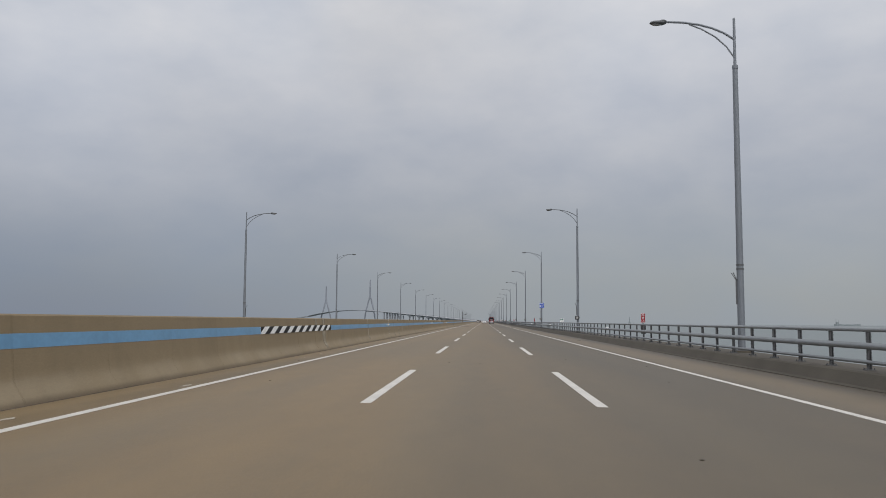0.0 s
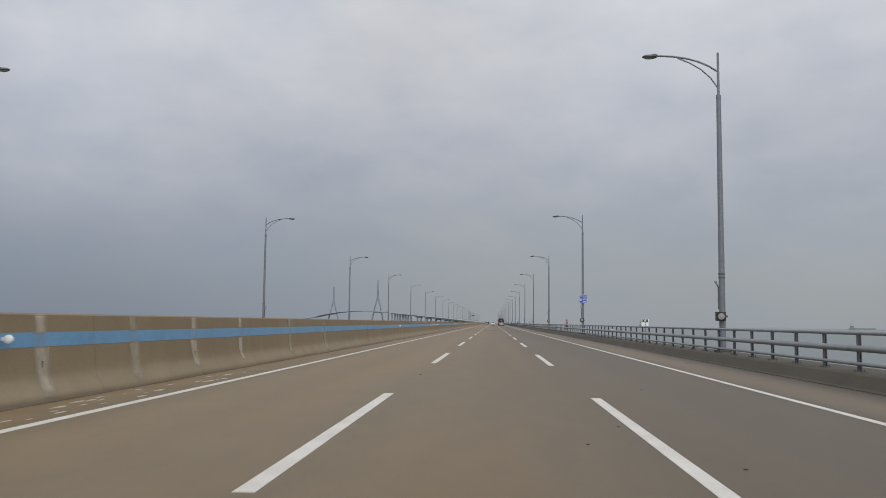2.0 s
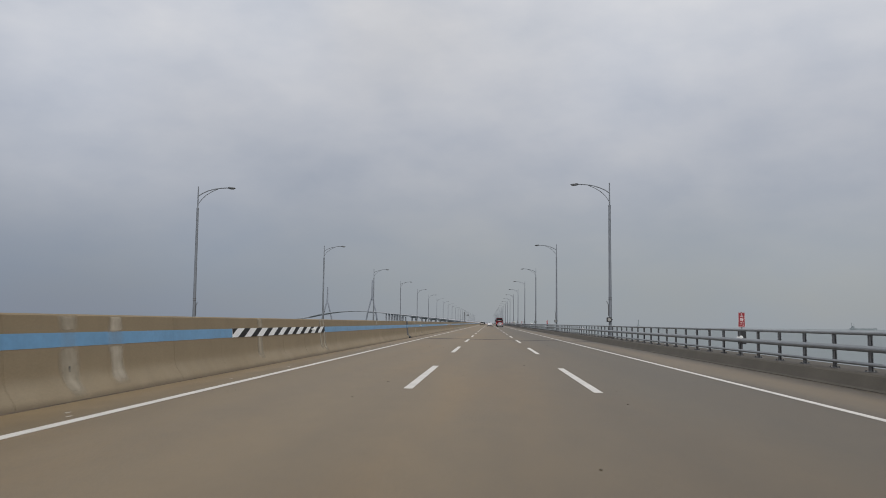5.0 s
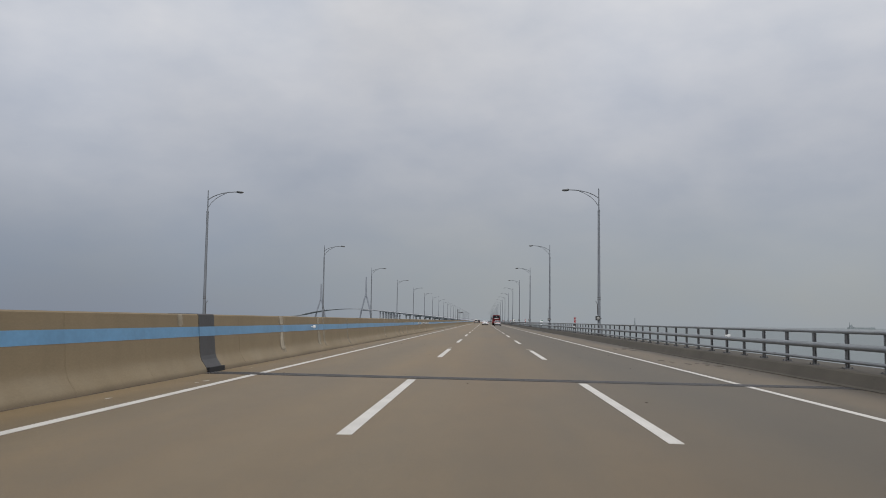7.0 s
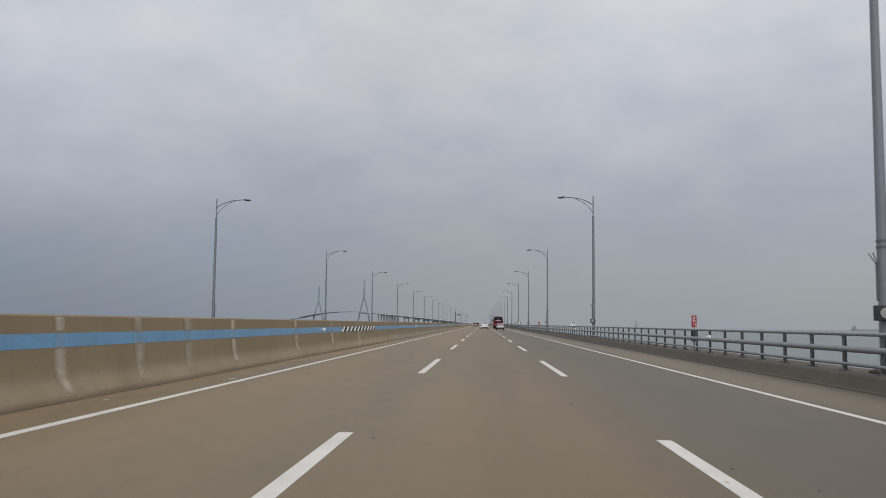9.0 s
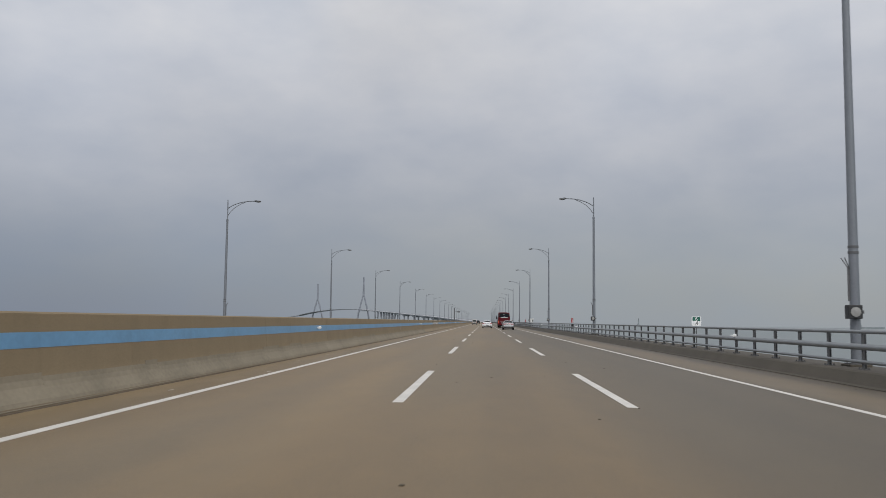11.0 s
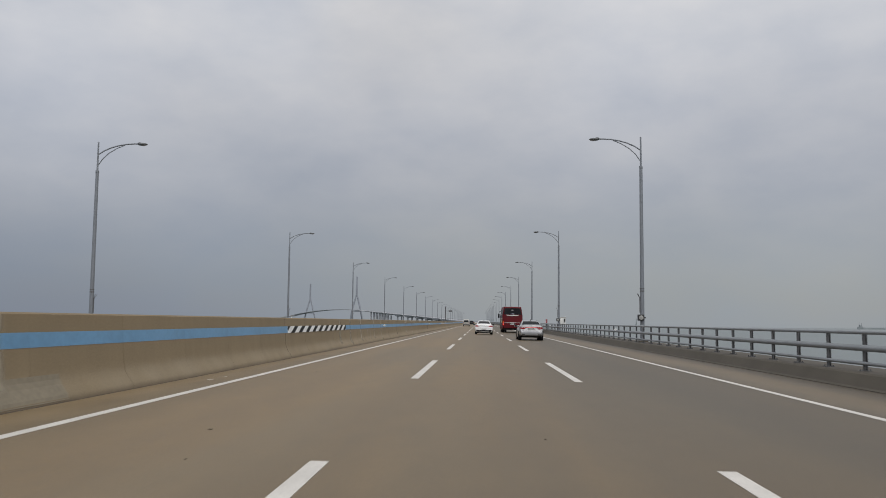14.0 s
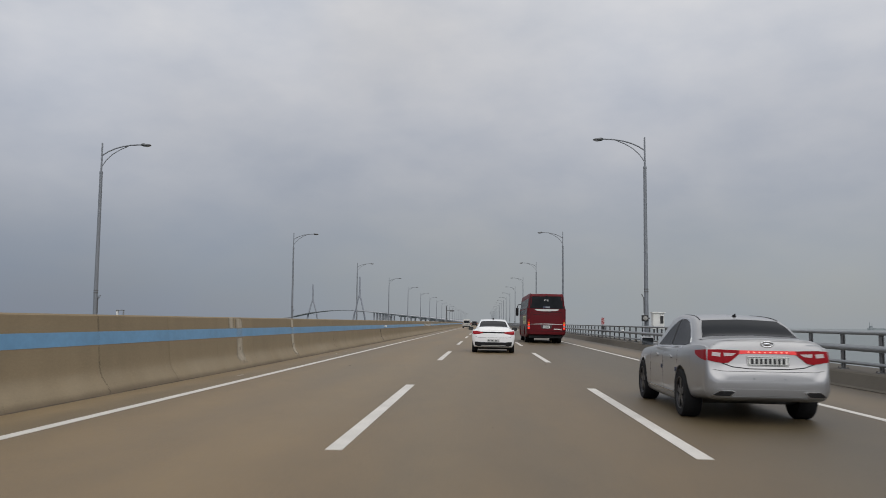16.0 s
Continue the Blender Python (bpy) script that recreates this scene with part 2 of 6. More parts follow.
def road_material():
    """Worn brown-grey pavement: fine aggregate, long patches along the way, darker wheel tracks, a sandy verge."""
    m = bpy.data.materials.new("worn_pavement")
    m.use_nodes = True
    nt = m.node_tree
    b = nt.nodes["Principled BSDF"]
    coords = nt.nodes.new("ShaderNodeTexCoord")
    here = coords.outputs["Object"]
    split = nt.nodes.new("ShaderNodeSeparateXYZ")
    nt.links.new(here, split.inputs[0])
    fine = node_range(nt, node_noise(nt, here, 45, 6, roughness=0.75), 0.25, 0.75, 0.72, 1.28)
    medium = node_range(nt, node_noise(nt, here, 2.2, 5, (1, 0.35, 1)), 0.3, 0.7, 0.93, 1.07)
    long = node_noise(nt, here, 0.5, 4, (1, 0.06, 1))
    broad = node_range(nt, long, 0.3, 0.7, 0.9, 1.1)
    value = node_math(nt, "MULTIPLY", node_math(nt, "MULTIPLY", fine, medium), broad)
    # wheel tracks, two to a lane of 3.6 m
    phase = node_math(nt, "MULTIPLY", split.outputs["X"], 2 * math.pi / 1.8)
    track = node_range(nt, node_math(nt, "COSINE", phase, 0.0), -1.0, 1.0, 1.03, 0.95)
    value = node_math(nt, "MULTIPLY", value, track)
    # brightness falling off smoothly to the right is put into the base colour
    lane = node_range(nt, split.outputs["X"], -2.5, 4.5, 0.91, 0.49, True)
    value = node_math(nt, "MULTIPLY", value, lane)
    # dust lies on the shoulder
    dusty = node_math(nt, "ADD", split.outputs["X"], node_range(nt, node_noise(nt, here, 0.6, 5, (1, 0.15, 1)), 0.3, 0.7, -0.5, 0.5))
    value = node_math(nt, "MULTIPLY", value, node_range(nt, dusty, 4.9, 6.2, 1.0, 1.22, True))
    sand = node_range(nt, node_noise(nt, here, 0.35, 4, (1, 0.1, 1)), 0.4, 0.65, 0.0, 1.0, True)
    colour = node_mix(nt, sand, ROAD_GREY, ROAD_BROWN)
    # wind-blown sand along the median
    edge = node_math(nt, "ADD", split.outputs["X"], node_range(nt, node_noise(nt, here, 1.2, 5, (1, 0.4, 1)), 0.3, 0.7, -0.25, 0.25))
    colour = node_mix(nt, node_range(nt, edge, -5.55, -6.1, 0.0, 0.8, True), colour, ROAD_SAND)
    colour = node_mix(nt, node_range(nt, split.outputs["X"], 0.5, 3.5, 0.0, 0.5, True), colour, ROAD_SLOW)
    colour = node_mix(nt, node_range(nt, dusty, 4.9, 6.2, 0.0, 0.7, True), colour, ROAD_SAND)
    # damp silt gathers in the gutter
    gutter = node_math(nt, "ADD", split.outputs["X"], node_range(nt, node_noise(nt, here, 0.5, 5, (1, 0.12, 1)), 0.3, 0.7, -0.3, 0.3))
    colour = node_mix(nt, node_range(nt, gutter, 6.55, 7.5, 0.0, 0.75, True), colour, ROAD_SILT)
    shaded = nt.nodes.new("ShaderNodeVectorMath")
    shaded.operation = "SCALE"
    nt.links.new(colour, shaded.inputs[0])
    nt.links.new(value, shaded.inputs["Scale"])
    nt.links.new(shaded.outputs[0], b.inputs["Base Color"])
    b.inputs["Roughness"].default_value = 0.55
    b.inputs["Diffuse Roughness"].default_value = 1.0
    b.inputs["Specular IOR Level"].default_value = 0.60
    relief = nt.nodes.new("ShaderNodeBump")
    relief.inputs["Strength"].default_value, relief.inputs["Distance"].default_value = 0.35, 0.006
    nt.links.new(node_noise(nt, here, 70, 4), relief.inputs["Height"])
    nt.links.new(relief.outputs[0], b.inputs["Normal"])
    return m


def barrier_material():
    """Cast concrete, tan with grime, vertical run-off streaks and pale washed streaks."""
    m = bpy.data.materials.new("streaked_concrete")
    m.use_nodes = True
    nt = m.node_tree
    b = nt.nodes["Principled BSDF"]
    place = nt.nodes.new("ShaderNodeNewGeometry").outputs["Position"]
    fine = node_range(nt, node_noise(nt, place, 30, 6, roughness=0.7), 0.25, 0.75, 0.88, 1.12)
    cloudy = node_range(nt, node_noise(nt, place, 1.3, 5), 0.3, 0.7, 0.94, 1.06)
    drips = node_range(nt, node_noise(nt, place, 1.0, 4, (0.3, 2.2, 0.2)), 0.3, 0.7, 0.97, 1.03)
    value = node_math(nt, "MULTIPLY", node_math(nt, "MULTIPLY", fine, cloudy), drips)
    split = nt.nodes.new("ShaderNodeSeparateXYZ")
    nt.links.new(place, split.inputs[0])
    # light on the upward-facing toe, put into the colour as a paler tone
    ragged = node_math(nt, "ADD", split.outputs["Z"], node_range(nt, node_noise(nt, place, 2.0, 5, (1, 0.5, 1)), 0.3, 0.7, -0.04, 0.04))
    toe = node_math(nt, "MULTIPLY", node_range(nt, ragged, 0.50, 0.36, 0.0, 1.0, True),
                    node_range(nt, node_noise(nt, place, 0.7, 4), 0.3, 0.7, 0.03, 0.22))
    colour = node_mix(nt, toe, CONCRETE, CONCRETE_PALE)
    info = nt.nodes.new("ShaderNodeObjectInfo")
    value = node_math(nt, "MULTIPLY", value, node_range(nt, info.outputs["Random"], 0, 1, 0.97, 1.03))
    # darker brown towards the foot, with an uneven upper edge
    rough_edge = node_math(nt, "ADD", split.outputs["Z"], node_range(nt, node_noise(nt, place, 1.2, 5, (1, 0.25, 1)), 0.3, 0.7, -0.03, 0.03))
    colour = node_mix(nt, node_range(nt, rough_edge, 0.17, 0.05, 0.0, 0.6, True), colour, (0.135, 0.102, 0.068))
    shaded = nt.nodes.new("ShaderNodeVectorMath")
    shaded.operation = "SCALE"
    nt.links.new(colour, shaded.inputs[0])
    nt.links.new(value, shaded.inputs["Scale"])
    nt.links.new(shaded.outputs[0], b.inputs["Base Color"])
    b.inputs["Roughness"].default_value = 0.85
    relief = nt.nodes.new("ShaderNodeBump")
    relief.inputs["Strength"].default_value, relief.inputs["Distance"].default_value = 0.25, 0.01
    nt.links.new(node_noise(nt, place, 40, 5), relief.inputs["Height"])
    nt.links.new(relief.outputs[0], b.inputs["Normal"])
    return m


def sea_material():
    m = bpy.data.materials.new("grey_sea")
    m.use_nodes = True
    nt = m.node_tree
    b = nt.nodes["Principled BSDF"]
    b.inputs["Base Color"].default_value = (0.122, 0.147, 0.144, 1)
    b.inputs["Specular IOR Level"].default_value = 0.28
    b.inputs["Roughness"].default_value, b.inputs["IOR"].default_value = 0.28, 1.33
    coords = nt.nodes.new("ShaderNodeTexCoord")
    relief = nt.nodes.new("ShaderNodeBump")
    relief.inputs["Strength"].default_value, relief.inputs["Distance"].default_value = 0.6, 0.5
    nt.links.new(node_noise(nt, coords.outputs["Object"], 0.15, 6, (1, 0.5, 1), 0.65), relief.inputs["Height"])
    nt.links.new(relief.outputs[0], b.inputs["Normal"])
    return m


ROAD_SLOW = (0.128, 0.099, 0.052)
ROAD_GREY, ROAD_BROWN = (0.138, 0.096, 0.044), (0.161, 0.104, 0.040)
ROAD_SAND = (0.204, 0.145, 0.074)
ROAD_SILT = (0.085, 0.068, 0.046)
CONCRETE, CONCRETE_PALE = (0.240, 0.183, 0.109), (0.40, 0.352, 0.27)
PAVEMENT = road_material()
CONCRETE_WALL = barrier_material()
SEA = sea_material()
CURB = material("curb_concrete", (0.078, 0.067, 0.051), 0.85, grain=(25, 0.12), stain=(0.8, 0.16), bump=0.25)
DECK = material("girder_concrete", (0.30, 0.29, 0.27), 0.85, grain=(2, 0.1), stain=(0.1, 0.12))
# far deck and piers: haze is put into the colour as paler concrete
FAR_CONCRETE = material("hazed_bridge_concrete", (0.36, 0.37, 0.39), 0.9, stain=(0.02, 0.1))
PYLON_CONCRETE = material("pylon_concrete", (0.255, 0.272, 0.305), 0.9, stain=(0.02, 0.1))
LINE = material("road_paint", (0.57, 0.545, 0.50), 0.6, grain=(40, 0.12), stain=(1.5, 0.12), bump=0.15)
BLUE = material("blue_barrier_paint", (0.125, 0.285, 0.465), 0.40, grain=(12, 0.08), stain=(0.7, 0.14), bump=0.03)
WHITE_FILM = material("white_reflective_film", (0.82, 0.82, 0.80), 0.45, stain=(3, 0.1))
BLACK_FILM = material("black_film", (0.012, 0.0115, 0.0115), 0.6, stain=(3, 0.2))
BLACK_FILM.node_tree.nodes["Principled BSDF"].inputs["Specular IOR Level"].default_value = 0.2
STEEL = material("galvanised_steel", (0.275, 0.29, 0.302), 0.5, 0.55, grain=(30, 0.08), stain=(2, 0.12))
STEEL_DARK = material("dull_dark_steel", (0.12, 0.122, 0.125), 0.55, 0.3, grain=(30, 0.1), stain=(3, 0.15))
POLE = material("painted_pole_steel", (0.192, 0.207, 0.228), 0.5, 0.25, grain=(20, 0.06), stain=(0.8, 0.1))
LANTERN = material("lantern_housing", (0.12, 0.125, 0.13), 0.45, 0.4, stain=(4, 0.1))
BEACON_LENS = material("grey_beacon_lens", (0.30, 0.295, 0.28), 0.4, stain=(12, 0.15))
LENS = material("lamp_lens", (0.34, 0.35, 0.36), 0.2)
BLACK = material("black_housing", (0.018, 0.018, 0.019), 0.45, stain=(6, 0.2))
RUBBER = material("joint_rubber", (0.012, 0.012, 0.014), 0.7, grain=(20, 0.2), stain=(1.5, 0.25), bump=0.2)
JOINT_STEEL = material("joint_cover_steel", (0.078, 0.075, 0.076), 0.6, 0.3, grain=(15, 0.12), stain=(1.5, 0.18))
SIGN_RED = material("red_sign_film", (0.28, 0.009, 0.018), 0.55, stain=(5, 0.08))
SIGN_BLUE = material("blue_sign_film", (0.015, 0.07, 0.42), 0.4, stain=(5, 0.08))
SIGN_GREEN = material("green_sign_film", (0.01, 0.12, 0.08), 0.4, stain=(5, 0.08))
SIGN_WHITE = material("white_sign_film", (0.85, 0.86, 0.85), 0.4, stain=(5, 0.06))
CABINET = material("white_cabinet_paint", (0.66, 0.66, 0.63), 0.5, stain=(3, 0.1))


# ---- mesh helpers ----
def part(name, bm, mat, parent=None, label="", smooth=False):
    bmesh.ops.recalc_face_normals(bm, faces=bm.faces)
    mesh = bpy.data.meshes.new(name)
    bm.to_mesh(mesh)
    bm.free()
    mesh.materials.append(mat)
    if smooth:
        for p in mesh.polygons:
            p.use_smooth = True
        mesh.set_sharp_from_angle(angle=radians(38))
    ob = new(name, mesh)
    if parent:
        ob.parent = parent
    if label:
        ob["label"] = label
    return ob


def shared(name, source, parent, m):
    """One more piece on the mesh of another."""
    ob = new(name, source.data)
    ob.parent = parent
    ob.matrix_local = m
    return ob


def base(name, m, label, category, group="", kind=""):
    ob = new(name)
    ob.empty_display_size = 0.2
    ob.matrix_world = m
    return tagged(ob, label, category, group, kind)


def box(bm, x0, x1, y0, y1, z0, z1, bevel=0.0):
    v = [bm.verts.new((x, y, z)) for x in (x0, x1) for y in (y0, y1) for z in (z0, z1)]
    faces = [bm.faces.new([v[i] for i in q]) for q in
             ((0, 1, 3, 2), (4, 6, 7, 5), (0, 4, 5, 1), (2, 3, 7, 6), (0, 2, 6, 4), (1, 5, 7, 3))]
    if bevel:
        edges = list({e for f in faces for e in f.edges})
        bmesh.ops.bevel(bm, geom=edges, offset=bevel, segments=2, profile=0.6, affect="EDGES")
    return bm


def prism(bm, profile, y0, y1):
    """A closed outline of (x, z) drawn out along y."""
    a = [bm.verts.new((x, y0, z)) for x, z in profile]
    b = [bm.verts.new((x, y1, z)) for x, z in profile]
    n = len(profile)
    for i in range(n):
        j = (i + 1) % n
        bm.faces.new((a[i], a[j], b[j], b[i]))
    bm.faces.new(list(reversed(a)))
    bm.faces.new(b)
    return bm


def slab(bm, outline, z0, z1):
    """A closed outline of (x, y) drawn up from z0 to z1."""
    a = [bm.verts.new((x, y, z0)) for x, y in outline]
    b = [bm.verts.new((x, y, z1)) for x, y in outline]
    n = len(outline)
    for i in range(n):
        j = (i + 1) % n
        bm.faces.new((a[i], a[j], b[j], b[i]))
    bm.faces.new(list(reversed(a)))
    bm.faces.new(b)
    return bm


def tube(bm, points, radii, sides=10, flat=1.0):
    """A round bar through points; radii one a point. flat squeezes it upright."""
    points = [Vector(p) for p in points]
    rings = []
    for i, p in enumerate(points):
        way = (points[min(i + 1, len(points) - 1)] - points[max(i - 1, 0)]).normalized()
        side = way.cross(Vector((0, 0, 1)))
        if side.length < 1e-3:
            side = Vector((1, 0, 0))
        side.normalize()
        up = side.cross(way).normalized()
        r = radii[i]
        rings.append([bm.verts.new(p + side * r * math.cos(2 * math.pi * k / sides)
                                   + up * r * flat * math.sin(2 * math.pi * k / sides)) for k in range(sides)])
    for a, b in zip(rings, rings[1:]):
        for k in range(sides):
            bm.faces.new((a[k], a[(k + 1) % sides], b[(k + 1) % sides], b[k]))
    bm.faces.new(list(reversed(rings[0])))
    bm.faces.new(rings[-1])
    return bm


def ball(bm, centre, radii, segments=14, rings=8):
    made = bmesh.ops.create_uvsphere(bm, u_segments=segments, v_segments=rings, radius=1.0)
    for v in made["verts"]:
        v.co = Vector(centre) + Vector((v.co.x * radii[0], v.co.y * radii[1], v.co.z * radii[2]))
    return bm


def fresh():
    return bmesh.new()


# ---- sea and bridge deck ----
bm = fresh()
disc = [(9000 * math.cos(a * math.pi / 32), 1500 + 9000 * math.sin(a * math.pi / 32)) for a in range(64)]
slab(bm, disc, SEA_Z - 1.0, SEA_Z)
tagged(part("water", bm, SEA), "grey hazy sea with a light chop below the bridge", "sea", kind="structure")

bm = fresh()
prism(bm, [(CENTRE_X, road_z(CENTRE_X)), (9.3, road_z(9.3)), (9.3, -0.45), (CENTRE_X, -0.35)], ROAD_START, ROAD_END)
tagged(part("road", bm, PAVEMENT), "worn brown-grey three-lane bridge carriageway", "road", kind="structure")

bm = fresh()
prism(bm, [(CENTRE_X - 16.3, road_z(CENTRE_X - 16.3)), (CENTRE_X, road_z(CENTRE_X)), (CENTRE_X, -0.35),
           (CENTRE_X - 16.3, -0.85)], ROAD_START, ROAD_END)
tagged(part("road_opposite", bm, PAVEMENT), "worn brown-grey carriageway beyond the median barrier", "road",
       kind="structure")

deck = base("bridge_deck", pose(0, 0, 0), "grey concrete box girders and piers under the road", "bridge",
            kind="structure")
for x0, x1, top in ((CENTRE_X + 0.4, 9.3, -0.46), (CENTRE_X - 16.3, CENTRE_X - 0.4, -0.86)):
    bm = fresh()
    prism(bm, [(x0, top), (x1, top), (x1, top - 0.3), (x1 - 3.4, top - 0.9), (x1 - 4.2, top - 3.0),
               (x0 + 4.2, top - 3.0), (x0 + 3.4, top - 0.9), (x0, top - 0.3)], ROAD_START, ROAD_END)
    part("girder", bm, DECK, deck)
bm = fresh()
for x in (1.2, -15.2):
    box(bm, x - 2.2, x + 2.2, -1.3, 1.3, SEA_Z - 0.9, -3.4, 0.3)
first_pier = part("pier", bm, DECK, deck)
first_pier.location = (0, EXPANSION_Y - 250, 0)
for i in range(1, 34):
    shared("pier", first_pier, deck, pose(0, EXPANSION_Y - 250 + 50 * i, 0))


# ---- road markings ----
def line_strip(name, x, y0, y1, width, parent=None):
    bm = fresh()
    z = [road_z(x - width / 2), road_z(x + width / 2)]
    prism(bm, [(x - width / 2, z[0] - 0.03), (x + width / 2, z[1] - 0.03), (x + width / 2, z[1] + 0.005),
               (x - width / 2, z[0] + 0.005)], y0, y1)
    return part(name, bm, LINE, parent)


tagged(line_strip("edge_line", MEDIAN_LINE_X, ROAD_START, ROAD_END, 0.15), "solid white edge line by the median", "road marking",
       kind="structure")
tagged(line_strip("edge_line", LINE_X, ROAD_START, ROAD_END, 0.15), "solid white edge line by the hard shoulder",
       "road marking", kind="structure")
# dashes whose far ends stop short, in metres
SHORT_DASHES = {6: 0.2, 10: 0.5, 13: 0.4, 18: 0.3}
for x in (-1.8, 1.8):
    first = tagged(line_strip("lane_dash", x, -DASH_LENGTH, 0, 0.17), "worn white lane dash painted on the road",
                   "road marking", "white lane dashes", "structure")
    first.location.y = DASH_END - 4 * DASH_PITCH
    for k in range(-3, 70):
        short = SHORT_DASHES.get(k, 0.0)
        copy_thing(first, pose(0, DASH_END + k * DASH_PITCH - short, 0) @ Matrix.Diagonal((1, 1 - short / DASH_LENGTH, 1, 1)))
for x in (CENTRE_X - 1.6, CENTRE_X - 12.4):
    tagged(line_strip("edge_line", x, ROAD_START, ROAD_END, 0.15), "solid white edge line of the opposite carriageway",
           "road marking", kind="structure")
for x in (CENTRE_X - 5.2, CENTRE_X - 8.8):
    first = tagged(line_strip("lane_dash", x, -DASH_LENGTH, 0, 0.17), "worn white lane dash painted on the road",
                   "road marking", "white lane dashes", "structure")
    first.location.y = DASH_END - 4 * DASH_PITCH
    for k in range(-3, 30):
        copy_thing(first, pose(0, DASH_END + k * DASH_PITCH, 0))

# ---- median barrier ----
BARRIER_TOP = 1.345
HALF = [(0.61, 0.03), (0.605, 0.10), (0.572, 0.17), (0.515, 0.25), (0.460, 0.33), (0.428, 0.42), (0.411, 0.55), (0.385, 0.85),
        (0.35, BARRIER_TOP - 0.025), (0.325, BARRIER_TOP)]
OUTLINE = [(x, z) for x, z in HALF] + [(-x, z) for x, z in reversed(HALF)]
SEGMENT = 3.06


def face_x(z):
    """Where the barrier's face stands at height z, from its middle."""
    for (xa, za), (xb, zb) in zip(HALF, HALF[1:]):
        if za <= z <= zb:
            return xa + (xb - xa) * (z - za) / (zb - za)
    return HALF[-1][0]


barrier = base("median_barrier", pose(CENTRE_X, 0, 0), "tan concrete median barrier with a blue painted band",
               "barrier", kind="structure")


def barrier_length(bm, y0, y1):
    """A cast length of the barrier."""
    prism(bm, OUTLINE, y0, y1)
    return bm


def band(bm, y0, y1, z0=0.853, z1=1.066, proud=0.004):
    xa, xb = face_x(z0), face_x(z1)
    prism(bm, [(xa - 0.03, z0), (xa + proud, z0), (xb + proud, z1), (xb - 0.03, z1)], y0, y1)
    return bm


bm = fresh()
barrier_length(bm, 0.0015, SEGMENT - 0.0015)
segment = part("panel", bm, CONCRETE_WALL, barrier, smooth=True)
bm = fresh()
barrier_length(bm, 0.009, SEGMENT - 0.0015)
open_panel = bm
bm = fresh()
band(bm, 0.001, SEGMENT - 0.001)
stripe = part("painted_band", bm, BLUE, segment, "faded blue painted band")
# cast joints: the lengths differ a little from stretch to stretch
stretches = [(-80.0, 34), (23.9, 12), (60.45, 11), (93.7, 27), (175.5, 12), (212.1, 23), (282.3, 12), (319.2, 16), (369.0, 9), (396.4, 71), (615.0, 0)]
starts = []
for (ya, count), (yb, _) in zip(stretches, stretches[1:]):
    starts += [(ya + (yb - ya) * k / count, (yb - ya) / count) for k in range(count)]
segment.matrix_local = Matrix.Translation((0, starts[0][0], 0)) @ Matrix.Diagonal((1, starts[0][1] / SEGMENT, 1, 1))
gap_start, gap_pitch = [(y, pitch) for y, pitch in starts if y < EXPANSION_Y < y + pitch][0]
open_segment = part("panel", open_panel, CONCRETE_WALL, barrier, smooth=True)
open_segment.matrix_local = Matrix.Translation((0, starts[1][0], 0)) @ Matrix.Diagonal((1, starts[1][1] / SEGMENT, 1, 1))
shared("painted_band", stripe, open_segment, pose(0, 0, 0))
gaps = random.Random(8)
for y, pitch in starts[2:]:
    if y == gap_start:
        continue
    piece = shared("panel", open_segment if gaps.random() < 0.4 else segment, barrier, Matrix.Translation((0, y, 0)) @ Matrix.Diagonal((1, pitch / SEGMENT, 1, 1)))
    shared("painted_band", stripe, piece, pose(0, 0, 0))
bm, bm2 = fresh(), fresh()
y = 615.0
while y < ROAD_END:
    barrier_length(bm, y + 0.01, y + SEGMENT - 0.01)
    band(bm2, y + 0.01, y + SEGMENT - 0.01)
    y += SEGMENT
rest = part("far_panels", bm, CONCRETE_WALL, barrier, smooth=True)
rest["kind"] = "stuff"
rest = part("far_painted_band", bm2, BLUE, barrier)
rest["kind"] = "stuff"
# the gap at the expansion joint is filled by two short lengths
for y0, y1 in ((gap_start, EXPANSION_Y - 0.08), (EXPANSION_Y + 0.08, gap_start + gap_pitch)):
    bm = fresh()
    barrier_length(bm, y0, y1)
    piece = part("panel", bm, CONCRETE_WALL, barrier, smooth=True)
    bm = fresh()
    band(bm, y0, y1)
    part("painted_band", bm, BLUE, piece)

# thin dark brown strip where the barrier meets the road
bm = fresh()
foot = road_z(CENTRE_X + 0.62)
prism(bm, [(0.606, foot - 0.02), (0.632, foot - 0.02), (0.632, foot + 0.004), (0.606, foot + 0.012)], ROAD_START, ROAD_END)
part("foot_seam", bm, material("seam_dark_brown", (0.10, 0.077, 0.055), 0.9, grain=(15, 0.2), stain=(0.8, 0.3)), barrier, "dark brown strip along the foot")

# ---- expansion joint ----
joint = base("expansion_joint", pose(0, EXPANSION_Y, 0), "dark steel and rubber expansion joint across the road",
             "expansion joint", kind="structure")
for k in range(9):
    y = -0.56 + 0.068 * k
    bm = fresh()
    prism(bm, [(CENTRE_X + 0.63, road_z(CENTRE_X + 0.63) - 0.02), (CURB_X - 0.02, road_z(CURB_X) - 0.02),
               (CURB_X - 0.02, road_z(CURB_X) + (0.002 if k % 2 else 0.012)),
               (CENTRE_X + 0.63, road_z(CENTRE_X + 0.63) + (0.002 if k % 2 else 0.012))], y - (0.021 if k % 2 else 0.037), y + (0.021 if k % 2 else 0.037))
    part("seal" if k % 2 else "rib", bm, RUBBER if k % 2 else JOINT_STEEL, joint)
bm = fresh()
grown = [(x + (0.012 if x > 0 else -0.012), z + (0.012 if z > 1 else 0.0)) for x, z in OUTLINE]
prism(bm, grown, -0.33, 0.74)
